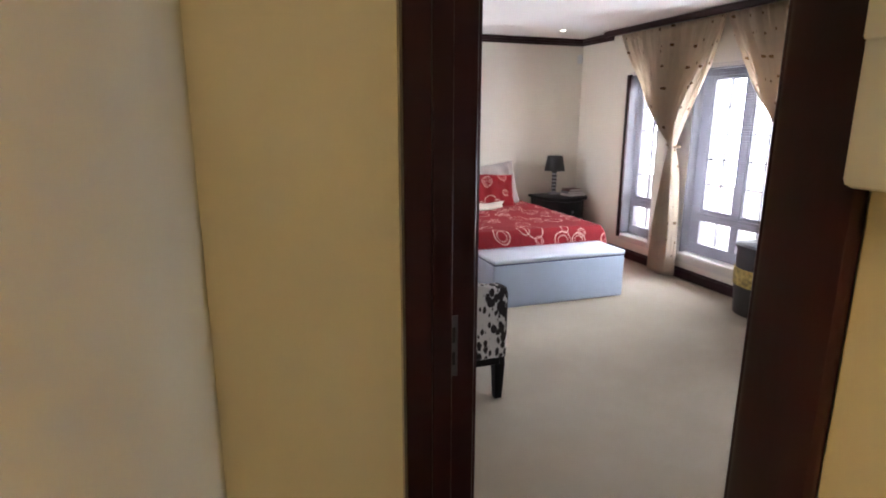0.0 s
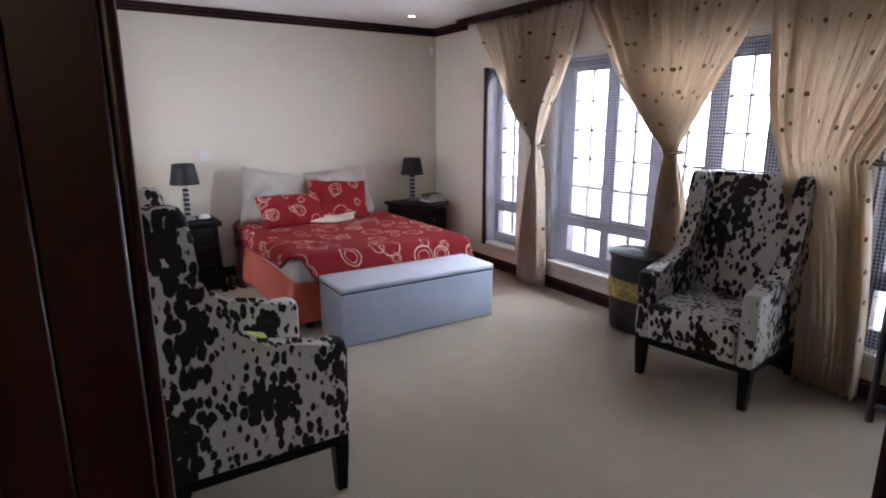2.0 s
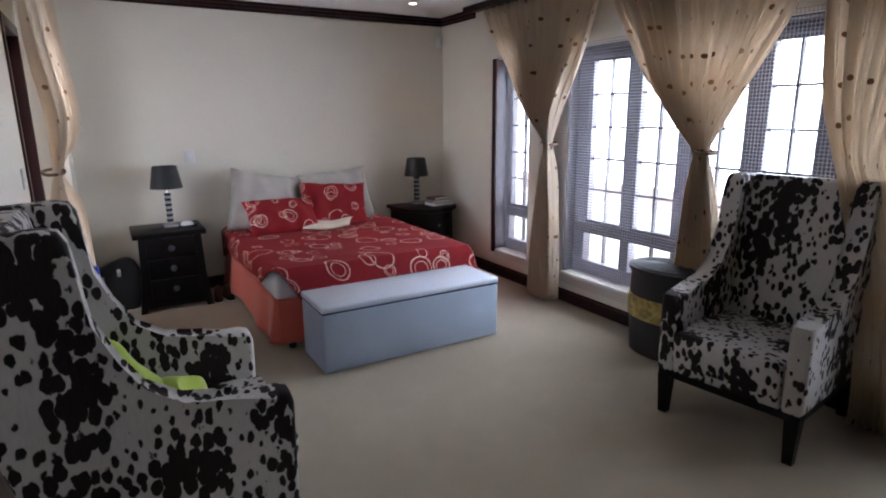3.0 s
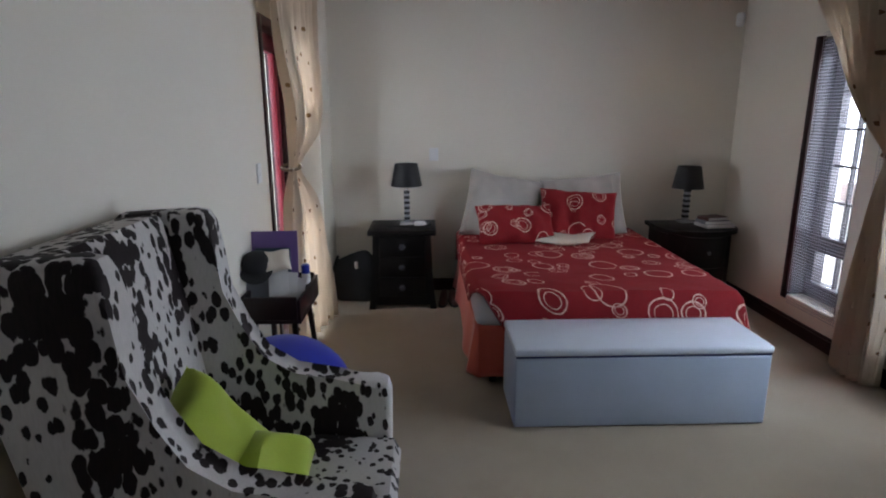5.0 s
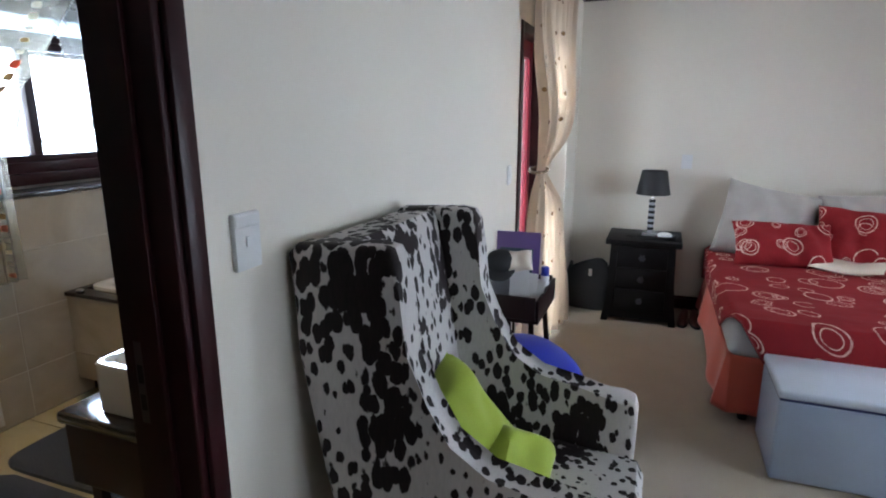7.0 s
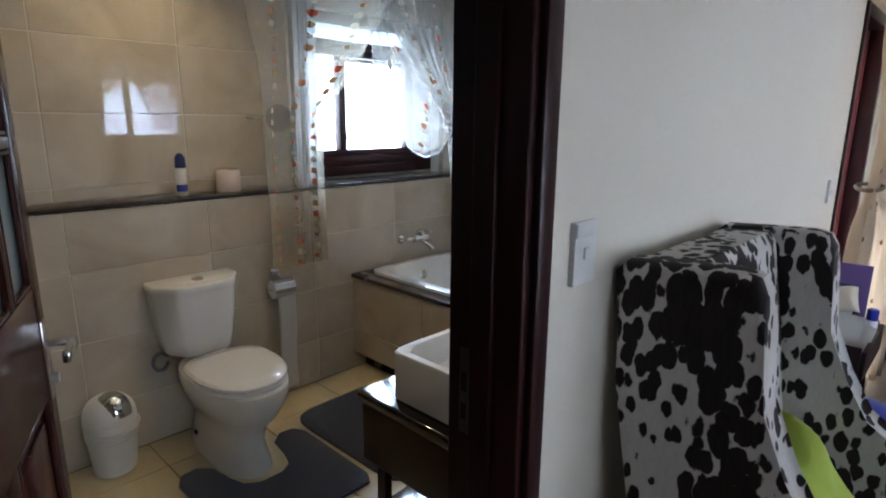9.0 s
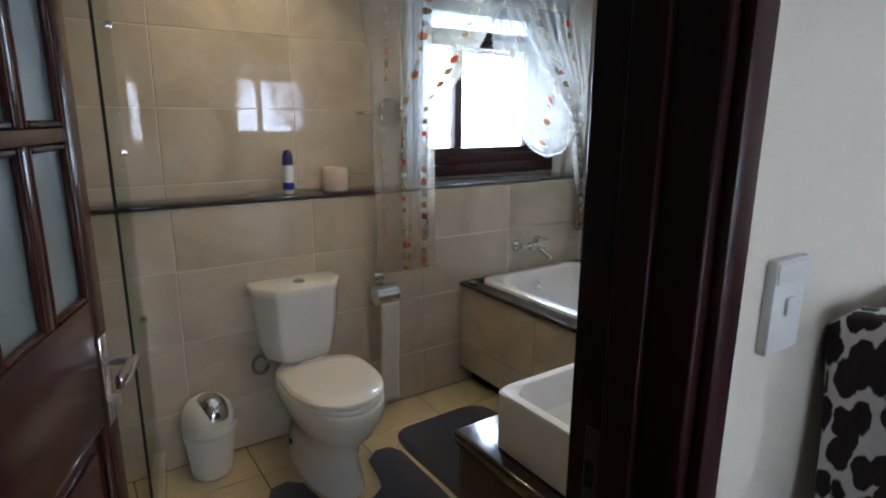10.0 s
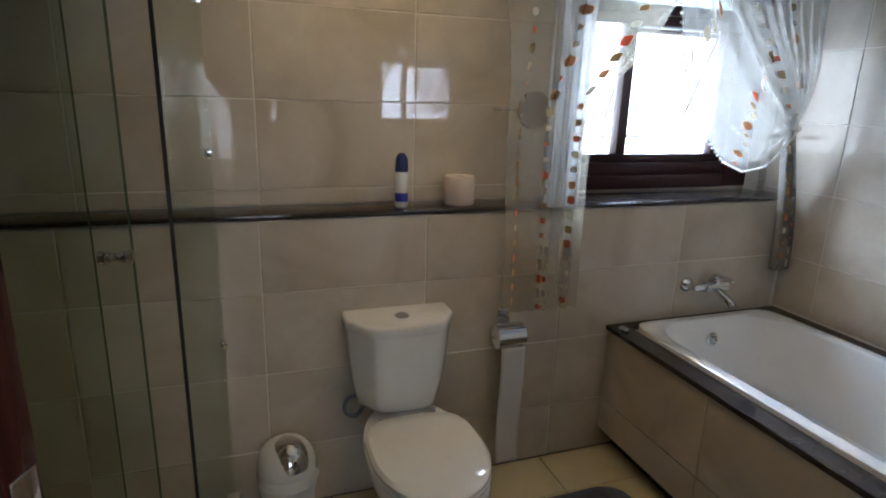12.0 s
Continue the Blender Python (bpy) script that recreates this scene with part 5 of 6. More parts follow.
# ---- bathroom things ----
# window frame
FX = -1.905                              # outer plane of the frame
ZG0, ZG1 = 1.300, 1.845                  # daylight height of the glass
w5 = built("window_5", boxes((FX, FX + 0.07, BW[0], BW[1], BZ[1] - 0.06, BZ[1]), (FX, FX + 0.07, BW[0], BW[1], ZG1 + 0.045, ZG1 + 0.09), (FX + 0.001, FX + 0.069, BW[0], BW[0] + 0.05, BZ[0], BZ[1] - 0.06), (FX + 0.001, FX + 0.069, 4.20, BW[1], BZ[0], BZ[1] - 0.06), bevel=0.004), MAHOG, "dark timber bathroom window with an open top-hung sash", "window", True)
part("bottom_rail", boxes((FX, FX + 0.085, BW[0] + 0.05, 4.20, BZ[0], BZ[0] + 0.062), (FX + 0.002, FX + 0.064, BW[0] + 0.05, 4.20, BZ[0] + 0.062, BZ[0] + 0.118), bevel=0.005), MAHOG, w5)
part("drip_bead", boxes((FX + 0.012, FX + 0.055, BW[0] + 0.05, 4.20, BZ[0] + 0.118, ZG0), bevel=0.004), MAHOG, w5)
part("transom", boxes((FX + 0.004, FX + 0.066, BW[0] + 0.05, 4.20, ZG1, ZG1 + 0.045), bevel=0.004), MAHOG, w5)
part("mullion", boxes((FX + 0.005, FX + 0.065, 3.592, 3.640, ZG0, ZG1), bevel=0.003), MAHOG, w5)
part("jamb_lining", boxes((FX + 0.010, FX + 0.060, 4.125, 4.20, ZG0, ZG1), bevel=0.004), MAHOG, w5)
part("upper_pane", boxes((FX + 0.030, FX + 0.034, BW[0] + 0.05, 4.20, ZG1 + 0.09, BZ[1] - 0.06)), FROST, w5, "dim upper pane")
part("sill_block", boxes((FX - 0.06, FX + 0.062, BW[0], BW[1], LEDGE - 0.019, BZ[0] - 0.001)), TILE, w5, "beige tiled sill")
p = part("pane", boxes((FX + 0.030, FX + 0.034, BW[0] + 0.05, 3.592, ZG0, ZG1)), GLASS, w5)
p.visible_shadow = False
# the other light is a sash hung at its top and pushed out
sash = part("sash", boxes((-0.015, 0.015, 3.645, 3.665, -0.53, 0), (-0.015, 0.015, 4.10, 4.12, -0.53, 0), (-0.014, 0.014, 3.665, 4.10, -0.53, -0.51), (-0.014, 0.014, 3.665, 4.10, -0.02, 0), bevel=0.003), PLASTIC, w5, "slim pale sash pushed open")
sash.matrix_world = pose(FX + 0.02, 0, ZG1 - 0.005, 0, 24, 0)
p = part("pane", boxes((-0.002, 0.002, 3.665, 4.10, -0.51, -0.02)), GLASS, sash)
p.visible_shadow = False
# toilet
t = thing("toilet", "white close-coupled toilet with closed lid", "toilet", pose(XB, 2.521, 0))
def lid_ring(z, k):
    """Lid outline: straight sides, chamfered corners, a slightly bowed front."""
    half = [(0.0, 0.198), (0.075, 0.198), (0.092, 0.194), (0.176, 0.135), (0.188, 0.115), (0.196, 0.06), (0.199, 0.0)]
    pts = [(x, -y) for x, y in half] + [(x, y) for x, y in half[-2::-1]]
    return [(x * (0.5 + 0.5 * k), y * k, z) for x, y in pts]


cist = part("cistern", loft(bmesh.new(), [lid_ring(0.430, 0.72), lid_ring(0.442, 0.79), lid_ring(0.50, 0.85), lid_ring(0.60, 0.915), lid_ring(0.735, 0.965)]), PORCELAIN, t)
lid = part("cistern_lid", loft(bmesh.new(), [lid_ring(0.728, 0.985), lid_ring(0.732, 1.0), lid_ring(0.757, 1.0), lid_ring(0.764, 0.985), lid_ring(0.768, 0.95)]), PORCELAIN, cist)
part("flush_button", lathe([(0.026, 0.766), (0.026, 0.772), (0.018, 0.777)], 24, pose(0.10, 0, 0)), CHROME, lid, "chrome flush button")
bowl = [(0.0, 0.30, 0.115, 0.30), (0.03, 0.30, 0.11, 0.30), (0.12, 0.29, 0.095, 0.27), (0.20, 0.31, 0.105, 0.27), (0.27, 0.35, 0.145, 0.30), (0.34, 0.375, 0.175, 0.315), (0.395, 0.385, 0.185, 0.32), (0.41, 0.385, 0.180, 0.315)]
part("bowl", loft(bmesh.new(), [ring(cx, 0, z, rx, ry, 2.35, 40) for z, cx, ry, rx in bowl]), PORCELAIN, t)


def seat_ring(z, k):
    out = []
    for i in range(44):
        a = 2 * math.pi * i / 44
        c, s = math.cos(a), math.sin(a)
        rx = 0.245 if c > 0 else 0.21
        p = 2.05 if c > 0 else 3.6
        out.append((0.44 + k * rx * math.copysign(abs(c) ** (2 / p), c), k * 0.186 * math.copysign(abs(s) ** (2 / p), s), z))
    return out


part("seat", loft(bmesh.new(), [seat_ring(0.411, 0.97), seat_ring(0.416, 1.0), seat_ring(0.428, 1.0), seat_ring(0.431, 0.985)]), PLASTIC, t)
part("seat_lid", loft(bmesh.new(), [seat_ring(0.434, 0.985), seat_ring(0.438, 1.0), seat_ring(0.448, 0.995), seat_ring(0.458, 0.94), seat_ring(0.461, 0.7)]), PORCELAIN, t, "white glossy lid")
for s in (-1, 1):
    bm = bmesh.new()
    tube(bm, [(0.225, s * 0.07 - 0.02, 0.44), (0.225, s * 0.07 + 0.02, 0.44)], 0.013, 12)
    part("hinge", bm, CHROME, t)
bm = bmesh.new()
tube(bm, [(0.20, -0.105, 0.085), (0.20, -0.112, 0.085)], 0.012, 12)
part("bolt_cap", bm, BLACK, t)
bm = bmesh.new()
tube(bm, [(0.006 + 0.0 * a, -0.160 + 0.034 * math.cos(a), 0.385 + 0.042 * math.sin(a)) for a in [0.5 + 5.6 * i / 18 for i in range(19)]], 0.009, 8)
part("supply_hose", bm, GREYCARD, t, "flexible grey supply hose")

# bin
t = thing("bin", "small white plastic swing-lid bin", "bin", pose(-1.495, 2.105, 0, 0, 0, 20) @ Matrix.Diagonal((1.06, 1.06, 1.19, 1)))
part("body", loft(bmesh.new(), [ring(0, 0, z, r, r, 2.2, 36) for z, r in ((0, 0.072), (0.01, 0.076), (0.13, 0.088), (0.135, 0.093), (0.16, 0.094), (0.165, 0.090), (0.205, 0.093))]), PLASTIC, t)
bm = bmesh.new()
rows = []
for k in range(9):
    a = math.pi / 2 * k / 8
    rows.append(ring(0, 0, 0.205 + 0.085 * math.sin(a), max(0.002, 0.094 * math.cos(a) ** 0.7), max(0.002, 0.094 * math.cos(a) ** 0.7), 2.2, 36))
loft(bm, rows)
part("hood", bm, PLASTIC, t)
bm = bmesh.new()
loft(bm, [ring(0.02, 0.0, 0.225 + 0.078 * math.sin(math.pi / 2 * k / 7), max(0.002, 0.078 * math.cos(math.pi / 2 * k / 7)), max(0.002, 0.068 * math.cos(math.pi / 2 * k / 7)), 2, 28) for k in range(8)])
part("swing_lid", bm, CHROME, t, "polished metal swing lid")
part("liner", loft(bmesh.new(), [ring(0, 0, 0.168, 0.0925, 0.0925, 2.2, 24), ring(0, 0, 0.20, 0.097, 0.097, 2.2, 24), ring(0.01, 0, 0.178, 0.099, 0.099, 2.2, 24)], close=False), PAPER, t, "crumpled white liner edge")

# paper holder
t = thing("toilet_roll_holder", "chrome toilet roll holder with hanging paper", "roll holder", pose(XB, 2.962, 0.625))
part("wall_plate", boxes((0, 0.008, -0.025, 0.025, 0.045, 0.095), bevel=0.003), CHROME, t)
bm = bmesh.new()
tube(bm, [(0.005, 0, 0.07), (0.05, 0, 0.07), (0.06, 0, 0.055), (0.06, 0.0, 0.0)], 0.006, 10)
tube(bm, [(0.06, -0.065, 0.0), (0.06, 0.06, 0.0)], 0.006, 10)
part("arm", bm, CHROME, t)
bm = bmesh.new()
tube(bm, [(0.06, -0.05, 0.0), (0.06, 0.05, 0.0)], 0.046, 28)
part("roll", bm, PAPER, t, "white paper roll")
part("flap", sheet(lambda u, v: (0.06 + 0.054 * math.sin(-0.5 + 2.3 * v), -0.058 + 0.116 * u, 0.054 * math.cos(-0.5 + 2.3 * v)), 4, 12), CHROME, t, "curved chrome cover")
paper = part("paper_tail", sheet(lambda u, v: (0.106 + 0.004 * math.sin(7 * v) - 0.03 * v, -0.045 + 0.10 * u + 0.012 * v, -0.03 - 0.53 * v), 6, 24), PAPER, t, "long hanging strip of paper")
fold(paper, 0.0012)
fold(bpy.data.objects[t.children[3].name], 0.001)

# spray and roll on the ledge
t = thing("air_freshener", "white and blue air freshener can with dark blue cap", "spray can", pose(-1.665, 2.560, LEDGE))
part("body", lathe([(0.022, 0), (0.024, 0.004), (0.024, 0.125), (0.021, 0.135)], 22), PLASTIC, t)
part("label_band", lathe([(0.0245, 0.02), (0.0247, 0.022), (0.0247, 0.05), (0.0245, 0.052)], 22), BLUEBALL, t, "blue printed band")
part("cap", lathe([(0.0235, 0.128), (0.024, 0.132), (0.022, 0.175), (0.012, 0.192), (0.004, 0.195)], 22), NAVY, t, "dark blue cap")
t = thing("toilet_roll", "pale pink wrapped toilet roll on the ledge", "toilet roll", pose(-1.69, 2.795, LEDGE))
part("roll", lathe([(0.02, 0.002), (0.055, 0.0), (0.058, 0.006), (0.058, 0.100), (0.054, 0.106), (0.022, 0.104), (0.02, 0.06)], 30), surface("pale_pink_tissue", (0.66, 0.56, 0.52), 0.9, fine=60, vary=0.06, bump=0.4), t)

# round shaving mirror behind the voile
t = thing("shaving_mirror", "round brown-backed mirror on a wall arm", "mirror", pose(XU, 2.985, 1.485))
bm = bmesh.new()
tube(bm, [(0, -0.03, 0), (0.05, -0.02, 0), (0.07, 0.06, 0)], 0.007, 8)
part("arm", bm, STEEL, t)
bm = bmesh.new()
tube(bm, [(0.078, 0.10, 0), (0.082, 0.10, 0), (0.094, 0.10, 0)], 0.070, 36)
part("disc", bm, surface("bronze_disc", (0.085, 0.052, 0.038), 0.7, 0.0), t)

# tub and its tiled surround
TX1, TY0 = 0.30, 3.466
tub = thing("bathtub", "white built-in bathtub with dark stone edge and tiled side", "bathtub")


def tub_shell():
    bm = bmesh.new()
    x0, x1, y0, y1 = XB + 0.045, TX1 - 0.30, TY0 + 0.082, YN - 0.098
    cx, cy, rx, ry = (x0 + x1) / 2, (y0 + y1) / 2, (x1 - x0) / 2, (y1 - y0) / 2
    rows = [ring(cx, cy, z, rx - i, ry - j, p, 64) for z, i, j, p in ((0.592, 0, 0, 14), (0.610, 0, 0, 14), (0.614, 0.008, 0.008, 12), (0.614, 0.045, 0.045, 8), (0.604, 0.055, 0.055, 7), (0.45, 0.085, 0.075, 5.5), (0.28, 0.13, 0.10, 4.5), (0.235, 0.19, 0.15, 4), (0.225, 0.35, 0.22, 3))]
    loft(bm, rows, close=False)
    bm.faces.new([v for v in bm.verts][-64:])
    return bm


part("shell", tub_shell(), ACRYLIC, tub)
part("stone_edge", boxes((XB, TX1 - 0.12, TY0 - 0.008, TY0 + 0.080, 0.574, 0.596), (XB, TX1 - 0.12, YN - 0.096, YN, 0.574, 0.596), (XB, XB + 0.043, TY0 + 0.080, YN - 0.096, 0.574, 0.596), (TX1 - 0.298, TX1 - 0.12, TY0 + 0.080, YN - 0.096, 0.574, 0.596), bevel=0.002, seg=1), GRANITE, tub, "dark stone edge")
part("core", boxes((XB, TX1 - 0.13, TY0 + 0.014, TY0 + 0.05, 0.11, 0.573)), GROUT, tub)
part("plinth", boxes((XB, TX1 - 0.13, TY0 + 0.085, TY0 + 0.11, 0.0, 0.13)), GRANITE, tub, "dark recessed plinth")
part("core_base", boxes((XB, TX1 - 0.13, TY0 + 0.02, TY0 + 0.085, 0.102, 0.117)), GROUT, tub)
ov = part("overflow", lathe([(0.032, 0), (0.032, 0.006), (0.026, 0.011), (0.012, 0.012)], 24, pose(XB + 0.118, 3.93, 0.525, 0, 82, 0)), CHROME, tub, "chrome overflow cover")
bm = bmesh.new()
for a in range(6):
    tube(bm, [(XB + 0.130, 3.93 + 0.016 * math.cos(a), 0.525 + 0.016 * math.sin(a)), (XB + 0.1325, 3.93 + 0.016 * math.cos(a), 0.525 + 0.016 * math.sin(a))], 0.004, 8)
part("holes", bm, BLACK, ov)
solo("soap_dish", loft(bmesh.new(), [ring(0, 0, 0, 0.022, 0.016), ring(0, 0, 0.008, 0.026, 0.019), ring(0, 0, 0.012, 0.022, 0.015)]), CHROME, "small chrome waste plug on the stone edge", "plug", pose(XB + 0.075, 3.495, 0.596))

# bath mixer
t = thing("bath_mixer", "chrome wall-mounted bath mixer tap", "tap", pose(XB, 3.935, 0.748))
for y in (-0.078, 0.078):
    part("rosette", lathe([(0.034, 0), (0.033, 0.008), (0.024, 0.018), (0.015, 0.026), (0.014, 0.055)], 22, pose(0, y, 0, 0, 90, 0)), CHROME, t)
bm = bmesh.new()
tube(bm, [(0.055, -0.086, 0), (0.055, -0.02, 0)], 0.014, 16)
tube(bm, [(0.055, -0.025, 0), (0.055, 0.09, 0)], 0.024, 18)
part("body", bm, CHROME, t)
bm = bmesh.new()
tube(bm, [(0.055, 0.035, -0.008), (0.10, 0.042, -0.030), (0.140, 0.05, -0.052), (0.150, 0.052, -0.066)], 0.016, 14)
part("spout", bm, CHROME, t)
part("cartridge", lathe([(0.026, 0.0), (0.026, 0.022), (0.020, 0.032)], 20, pose(0.055, 0.035, 0.016)), CHROME, t)
bm = bmesh.new()
box(bm, 0.045, 0.150, 0.024, 0.046, 0.046, 0.058, 0.004)
part("lever", bm, CHROME, t)

# shower enclosure
t = thing("shower_enclosure", "frameless green-tinted glass shower enclosure with a sliding door", "shower")
SX = -1.185
part("side_panel", prism(bmesh.new(), [(XB, 1.918), (SX, 1.850), (SX, 1.858), (XB, 1.926)], "z", 0.10, 1.98), SHOWERGLASS, t)
front = part("front_panel", boxes((SX - 0.012, SX - 0.004, 0.96, 1.665, 0.10, 1.98)), SHOWERGLASS, t)
part("glass_edge", boxes((SX - 0.0122, SX - 0.0038, 1.6652, 1.668, 0.10, 1.98)), GLASSEDGE, front, "dull green cut glass edge")
door = part("door_panel", boxes((SX + 0.006, SX + 0.014, 1.08, 1.752, 0.105, 1.98)), SHOWERGLASS, t)
part("glass_edge", boxes((SX + 0.0058, SX + 0.0142, 1.7522, 1.757, 0.105, 1.98)), GLASSEDGE, door, "dull green cut glass edge")
part("black_seal", boxes((SX - 0.003, SX + 0.006, 1.8405, 1.8495, 0.10, 1.985)), BLACK, t, "black corner seal")
part("kerb", prism(prism(bmesh.new(), [(XB, 1.895), (SX - 0.03, 1.830), (SX + 0.03, 1.830), (SX + 0.03, 1.876), (XB, 1.943)], "z", 0.0, 0.10, 0.004, 1), [(SX - 0.03, 0.96), (SX + 0.03, 0.96), (SX + 0.03, 1.829), (SX - 0.03, 1.829)], "z", 0.0, 0.0995, 0.004, 1), TILE, t, "tiled kerb")
part("top_rail", boxes((SX - 0.015, SX + 0.02, 0.96, 1.88, 1.98, 2.01), bevel=0.003), STEEL, t)
bm = bmesh.new()
for s in (-1, 1):
    loft(bm, [[(SX + 0.034 + y, 1.722 + s * (0.002 + d * 0.62), 1.130 + z) for y, z, _ in ring(0, 0, 0, r, r, 2, 16)] for d, r in ((0, 0.010), (0.014, 0.009), (0.018, 0.015), (0.026, 0.015), (0.029, 0.008), (0.034, 0.008), (0.038, 0.017), (0.052, 0.018), (0.058, 0.012))])
part("knob", bm, CHROME, door, "turned chrome knob")
for z in (0.69, 1.335, 1.775):
    part("clip", boxes((XB + 0.001, XB + 0.022, 1.908, 1.932, z - 0.012, z + 0.012), bevel=0.003), CHROME, t, "small chrome glass clip")

# bath mats
def mat_outline(w, d, cut):
    pts = []
    for i in range(48):
        a = 2 * math.pi * i / 48
        c, s = math.cos(a), math.sin(a)
        pts.append((w * math.copysign(abs(c) ** 0.28, c), d * math.copysign(abs(s) ** 0.28, s)))
    return pts


solo("bath_mat", prism(bmesh.new(), mat_outline(0.40, 0.27, False), "z", 0, 0.016, 0.006, 2), MAT, "dark blue rectangular bath mat before the tub", "bath mat", pose(-0.92, 3.135, 0.001, 0, 0, 1))
ped = [(0.33, -0.27), (0.33, 0.27), (0.28, 0.30), (-0.20, 0.30), (-0.26, 0.27), (-0.27, 0.20), (-0.22, 0.145), (-0.10, 0.135), (-0.02, 0.11), (0.02, 0.05), (0.02, -0.05), (-0.02, -0.11), (-0.10, -0.135), (-0.22, -0.145), (-0.27, -0.20), (-0.26, -0.27), (-0.20, -0.30), (0.28, -0.30)]
solo("pedestal_mat", prism(bmesh.new(), ped[::-1], "z", 0, 0.016, 0.005, 2), MAT, "dark blue bath mat cut round the toilet foot", "bath mat", pose(-0.955, 2.535, 0.001, 0, 0, 0))

# vanity with basin
t = thing("vanity", "dark lacquered vanity unit with open lower shelf", "vanity")
VX, VY0, VY1 = -0.315, 2.51, 3.30
part("top", boxes((VX, XE - 0.014, VY0, VY1, 0.605, 0.645), bevel=0.012, seg=3), surface("glossy_dark_lacquer", (0.020, 0.012, 0.012), 0.10, vary=0.2, bump=0, coat=0.6), t, "glossy dark top")
part("drawer", boxes((VX + 0.012, XE - 0.016, VY0 + 0.012, VY1 - 0.012, 0.40, 0.604), bevel=0.012, seg=3), MAHOG, t)
part("shelf", boxes((VX + 0.05, XE - 0.016, VY0 + 0.03, VY1 - 0.03, 0.20, 0.235), bevel=0.006), bpy.data.materials["glossy_dark_lacquer"], t, "glossy lower shelf")
for x, y in ((VX + 0.08, VY0 + 0.05), (XE - 0.06, VY0 + 0.05), (VX + 0.08, VY1 - 0.05), (XE - 0.06, VY1 - 0.05)):
    part("leg", boxes((x - 0.02, x + 0.02, y - 0.015, y + 0.015, 0, 0.20), (x - 0.019, x + 0.019, y - 0.014, y + 0.014, 0.235, 0.40)), MAHOG, t)


def basin_shell():
    bm = bmesh.new()
    x0, x1, y0, y1 = -0.195, XE - 0.06, 2.555, 3.05
    cx, cy, rx, ry = (x0 + x1) / 2, (y0 + y1) / 2, (x1 - x0) / 2, (y1 - y0) / 2
    loft(bm, [ring(cx, cy, z, rx - i, ry - i, p, 64) for z, i, p in ((0.646, 0.006, 14), (0.652, 0.0, 16), (0.798, 0.0, 16), (0.804, 0.004, 14), (0.804, 0.026, 12), (0.798, 0.032, 10), (0.72, 0.05, 7), (0.70, 0.09, 4), (0.695, 0.16, 2.5))])
    return bm


t = thing("basin", "square white ceramic counter-top basin", "basin")
part("bowl", basin_shell(), PORCELAIN, t)
part("drain", lathe([(0.022, 0.696), (0.024, 0.699), (0.010, 0.700)], 20, pose(0.03, 2.80, 0)), CHROME, t)
# mirror cabinet above
t = thing("mirror_cabinet", "grey-brown wall cabinet with a mirror front", "cabinet")
part("body", boxes((0.1045, XE - 0.013, 2.50, 3.595, 1.352, 2.15), bevel=0.003), surface("taupe_laminate", (0.50, 0.46, 0.43), 0.45, vary=0.08), t)
part("mirror_door", boxes((0.100, 0.1035, 2.504, 3.592, 1.357, 2.146), bevel=0.002, seg=1), MIRROR, t, "mirror-fronted door")

# voile curtains in the bathroom
left_voile = curtain("voile_curtain", "cream voile panel with red and ochre dots", None, 2.22, 1.52, 0.745, (2.80, 2.87, 2.895), (3.74, 3.22, 3.225), 7, 0.012, -1.50, 21, -1.0, material=BATHNET, cloth=0.42)
cv = curtain("voile_curtain", "cream dotted voile drawn to the wall, with a bead edge", (-1.53, 4.225, 1.43, 0.035, 0.04), 2.22, 1.43, 0.80, (3.60, 4.20, 4.28), (4.36, 4.26, 4.392), 9, 0.016, -1.56, 22, -1.0, material=DRAPENET, cloth=0.55)


BOW = [(3.57, 2.02), (3.60, 1.78), (3.66, 1.58), (3.75, 1.42), (3.86, 1.31), (3.97, 1.265), (4.09, 1.285), (4.17, 1.36), (4.215, 1.425)]


def scallop(u, v):
    """Slack of voile that hangs in a bow down to the tie."""
    k = min(int(u * 8), 7)
    f = u * 8 - k
    (ya, za), (yb, zb) = BOW[k], BOW[k + 1]
    y1, z1 = ya + (yb - ya) * f, za + (zb - za) * f
    y0, z0 = 3.72 + 0.49 * u, 2.15 - 0.72 * u
    return (-1.49 + 0.012 * math.sin(24 * v + 3 * u) + 0.007 * math.sin(61 * v + 5 * u) - 0.02 * v, y0 + (y1 - y0) * v, z0 + (z1 - z0) * v)


fold(part("slack", sheet(scallop, 30, 48, (0.6, 0.7)), DRAPENET, cv), 0.001)
fold(part("inner_layer", sheet(lambda u, v: (-1.53 + 0.010 * math.sin(17 * u + v) + 0.005 * math.sin(41 * u), 3.06 + 0.165 * u + 0.02 * (1 - v) * u, 2.22 - 1.085 * v), 28, 30, (0.2, 1.08)), LINERNET, left_voile, "plain white inner layer"), 0.001)
bm = bmesh.new()
for k in range(60):
    p = Vector(scallop(k / 59, 1.0))
    bmesh.ops.create_icosphere(bm, subdivisions=1, radius=0.0065, matrix=Matrix.Translation(p - Vector((0, 0, 0.006))))
part("bead_edge", bm, PORCELAIN, cv, "row of white beads")
bm = bmesh.new()
for k in range(46):
    v = (k / 45) ** 1.18
    bmesh.ops.create_icosphere(bm, subdivisions=1, radius=0.006, matrix=Matrix.Translation((-1.475, 3.74 - 0.52 * v, 2.22 - 0.70 * k / 45)))
part("bead_edge", bm, PORCELAIN, left_voile, "row of white beads")
built("curtain_rail", boxes((-1.48, -1.46, 2.85, YN, 2.225, 2.245), bevel=0.004), STEEL, "thin steel curtain rail", "rail", True)

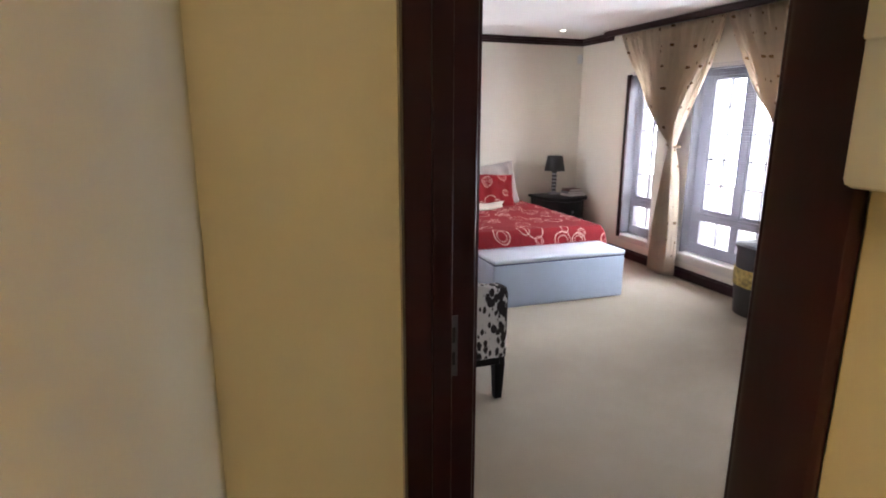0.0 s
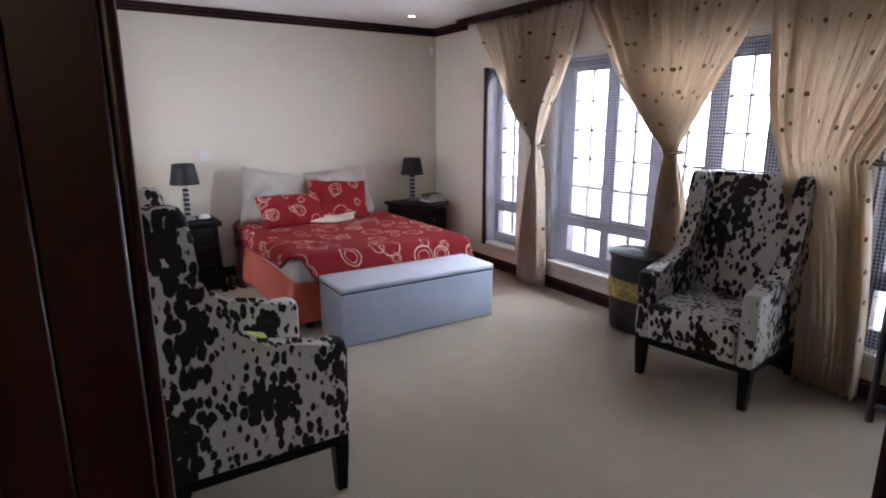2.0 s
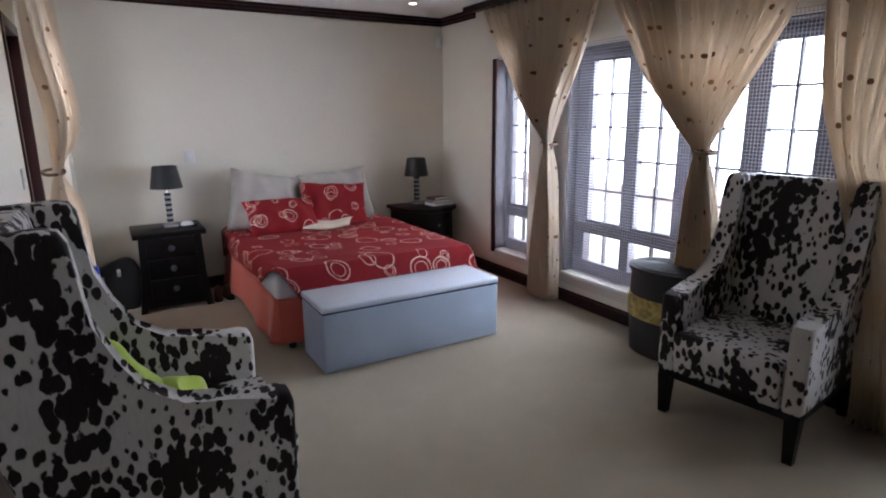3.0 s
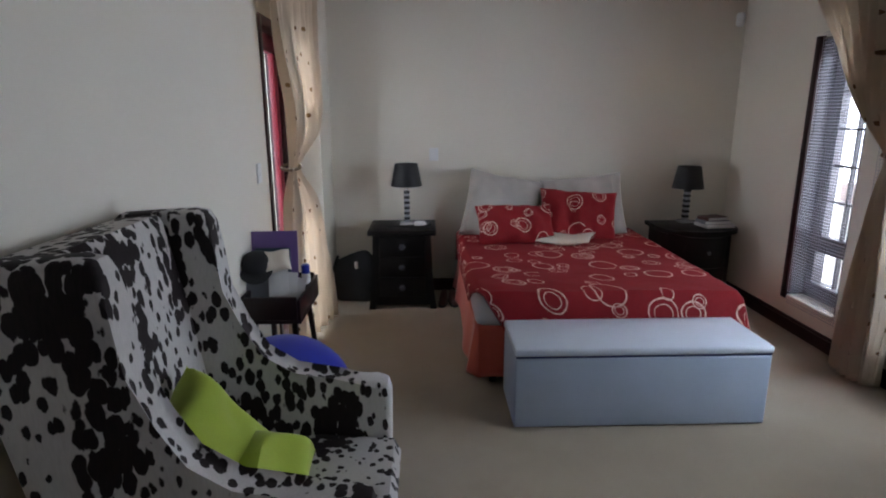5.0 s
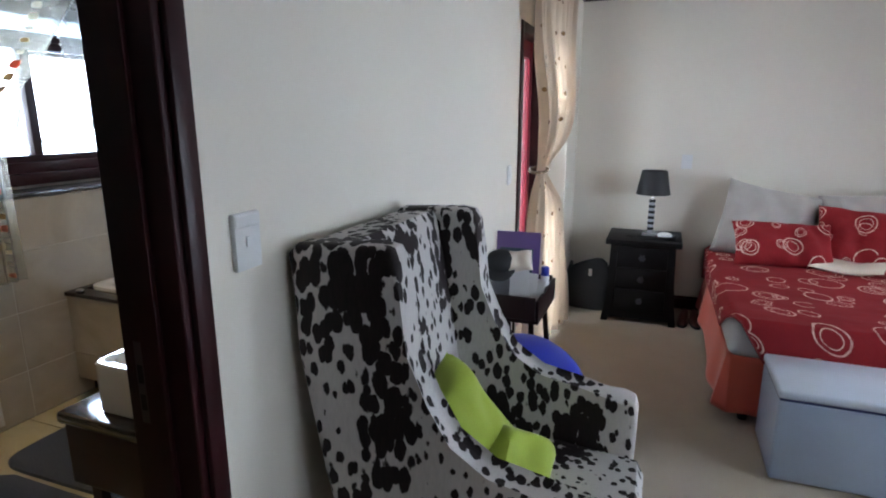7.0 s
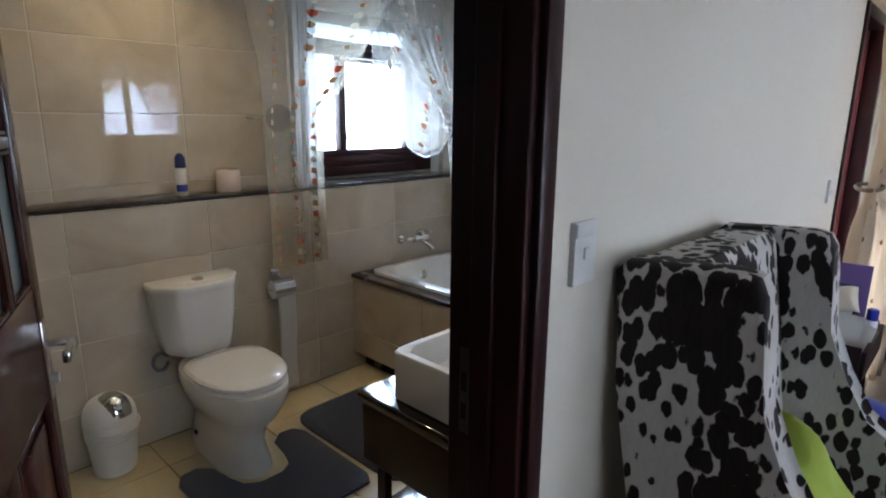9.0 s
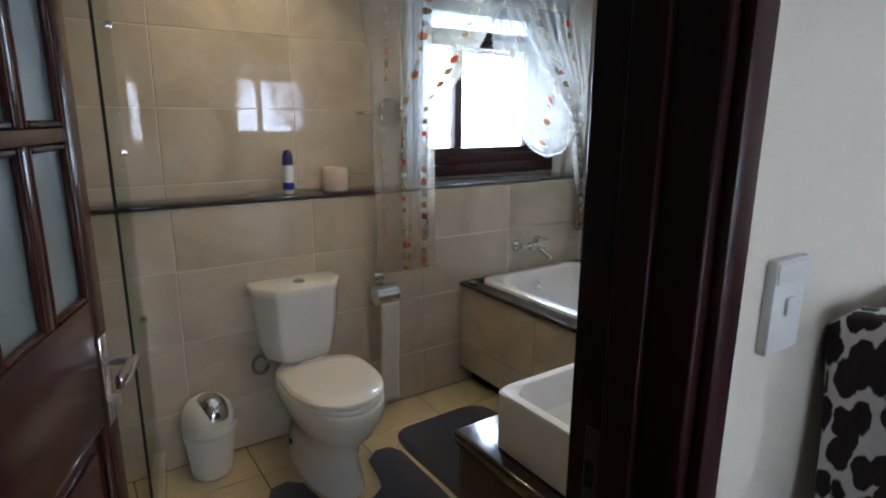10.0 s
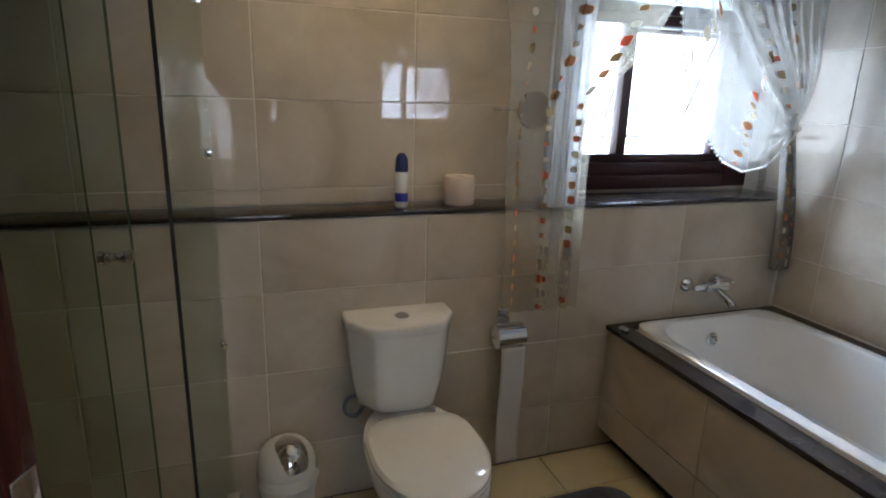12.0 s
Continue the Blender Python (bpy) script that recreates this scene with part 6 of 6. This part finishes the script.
# ---- outside ----
built("ground", boxes((-60, 60, -60, 60, -0.6, -0.5)), GROUND, "pale sunlit paving outside", "ground")
built("garden_wall", boxes((11.0, 11.25, -8, 16, -0.5, -0.1), bevel=0.02), BRICKRED, "low reddish plastered garden wall", "wall")
built("backdrop", boxes((13, 13.1, -40, 60, -0.5, 14), (-9.1, -9, -30, 40, -0.5, 12)), emitter("bright_hazy_sky", (0.86, 0.94, 1.04), 7.0), "bright hazy sky beyond the windows", "backdrop")
# unseen slab and outer walls, added to keep sun and sky out
built("roof", boxes((-2.3, 4.5, -2.1, 6.6, 2.62, 2.75)), GROUND, "unseen roof slab that shuts daylight out of the rooms", "roof")
built("wall_outer", boxes((-2.3, 4.3, -2.1, -2.0, -0.5, 2.62), (-0.45, -0.30, -2.0, 0.82, -0.5, 2.62)), WALL, "unseen outer wall that shuts out daylight", "wall")

# ---- tiles, piece by piece ----
tile_meshes = {}


def tile(name, parent, material, axis, at, a0, a1, b0, b1, out, gap=0.004, thick=0.010):
    """A bevelled tile. axis: normal; at: its back plane; out: sign of its face."""
    da, db = a1 - a0 - gap, b1 - b0 - gap
    if da < 0.02 or db < 0.02:
        return
    key = (material.name, axis, out, round(da, 3), round(db, 3))
    if key not in tile_meshes:
        c = 0.0018
        lo = [(-da / 2, -db / 2), (da / 2, -db / 2), (da / 2, db / 2), (-da / 2, db / 2)]
        hi = [(x - math.copysign(c, x), y - math.copysign(c, y)) for x, y in lo]
        pts = [(x, y, 0) for x, y in lo] + [(x, y, thick - c) for x, y in lo] + [(x, y, thick) for x, y in hi]

        def turn(p):
            return {"x": (out * p[2], p[0], p[1]), "y": (p[0], out * p[2], p[1]), "z": (p[0], p[1], out * p[2])}[axis]
        fs = [(8, 9, 10, 11)] + [(i, (i + 1) % 4, 4 + (i + 1) % 4, 4 + i) for i in range(4)] + [(4 + i, 4 + (i + 1) % 4, 8 + (i + 1) % 4, 8 + i) for i in range(4)]
        me = bpy.data.meshes.new(name)
        me.from_pydata([turn(p) for p in pts], [], fs)
        b = bmesh.new()
        b.from_mesh(me)
        bmesh.ops.recalc_face_normals(b, faces=b.faces)
        if (b.faces[0].normal["xyz".index(axis)] > 0) != (out > 0):
            bmesh.ops.reverse_faces(b, faces=b.faces)
        b.to_mesh(me)
        b.free()
        me.materials.append(material)
        tile_meshes[key] = me
    ob = new(name, tile_meshes[key])
    ca, cb = (a0 + a1) / 2, (b0 + b1) / 2
    ob.location = {"x": (at, ca, cb), "y": (ca, at, cb), "z": (ca, cb, at)}[axis]
    ob.parent = parent


def cuts(lo, hi, first, pitch):
    c = [lo]
    v = first
    while v < lo + 0.015:
        v += pitch
    while v < hi - 0.015:
        c.append(v)
        v += pitch
    return list(zip(c, c[1:] + [hi]))


RZ = cuts(0.0, LEDGE - 0.02, 0.25, 0.3025)
for y0, y1 in cuts(YSH, YN, 2.056 - 2 * 0.581, 0.581):
    for z0, z1 in RZ:
        tile("wall_tile", bath_west, TILE, "x", XB - 0.010, y0, y1, z0, z1, 1)
RU = cuts(LEDGE, 2.40, 1.188, 0.311)
for y0, y1 in cuts(YSH, BW[0], 2.067 - 2 * 0.566, 0.566) + [(BW[1], YN)]:
    for z0, z1 in RU:
        tile("wall_tile", bath_west, TILE, "x", XU - 0.010, y0, y1, z0, z1, 1)
for x0, x1 in cuts(XU, XE, -1.40, 0.585):
    for z0, z1 in cuts(0.604, 2.40, 0.855, 0.3025):
        tile("wall_tile", bath_north, TILE, "y", YN + 0.010, x0, x1, z0, z1, -1)
    for z0, z1 in cuts(0.0, 2.40, 0.25, 0.3025):
        if x1 < -0.2:
            tile("wall_tile", bath_south, TILE, "y", YSH - 0.010, x0, x1, z0, z1, 1)
for x0, x1 in cuts(XB, TX1 - 0.13, XB + 0.585, 0.585):
    for z0, z1 in ((0.100, 0.250), (0.250, 0.573)):
        tile("side_tile", tub, TILE, "y", TY0 + 0.012, x0, x1, z0, z1, -1)
for x0, x1 in cuts(XB, XE + 0.02, -1.35, 0.455):
    for y0, y1 in cuts(YSH, YN, 2.27 - 2 * 0.455, 0.455):
        tile("floor_tile", bath_floor, FLOORTILE, "z", -0.009, x0, x1, y0, y1, 1, 0.005, 0.009)
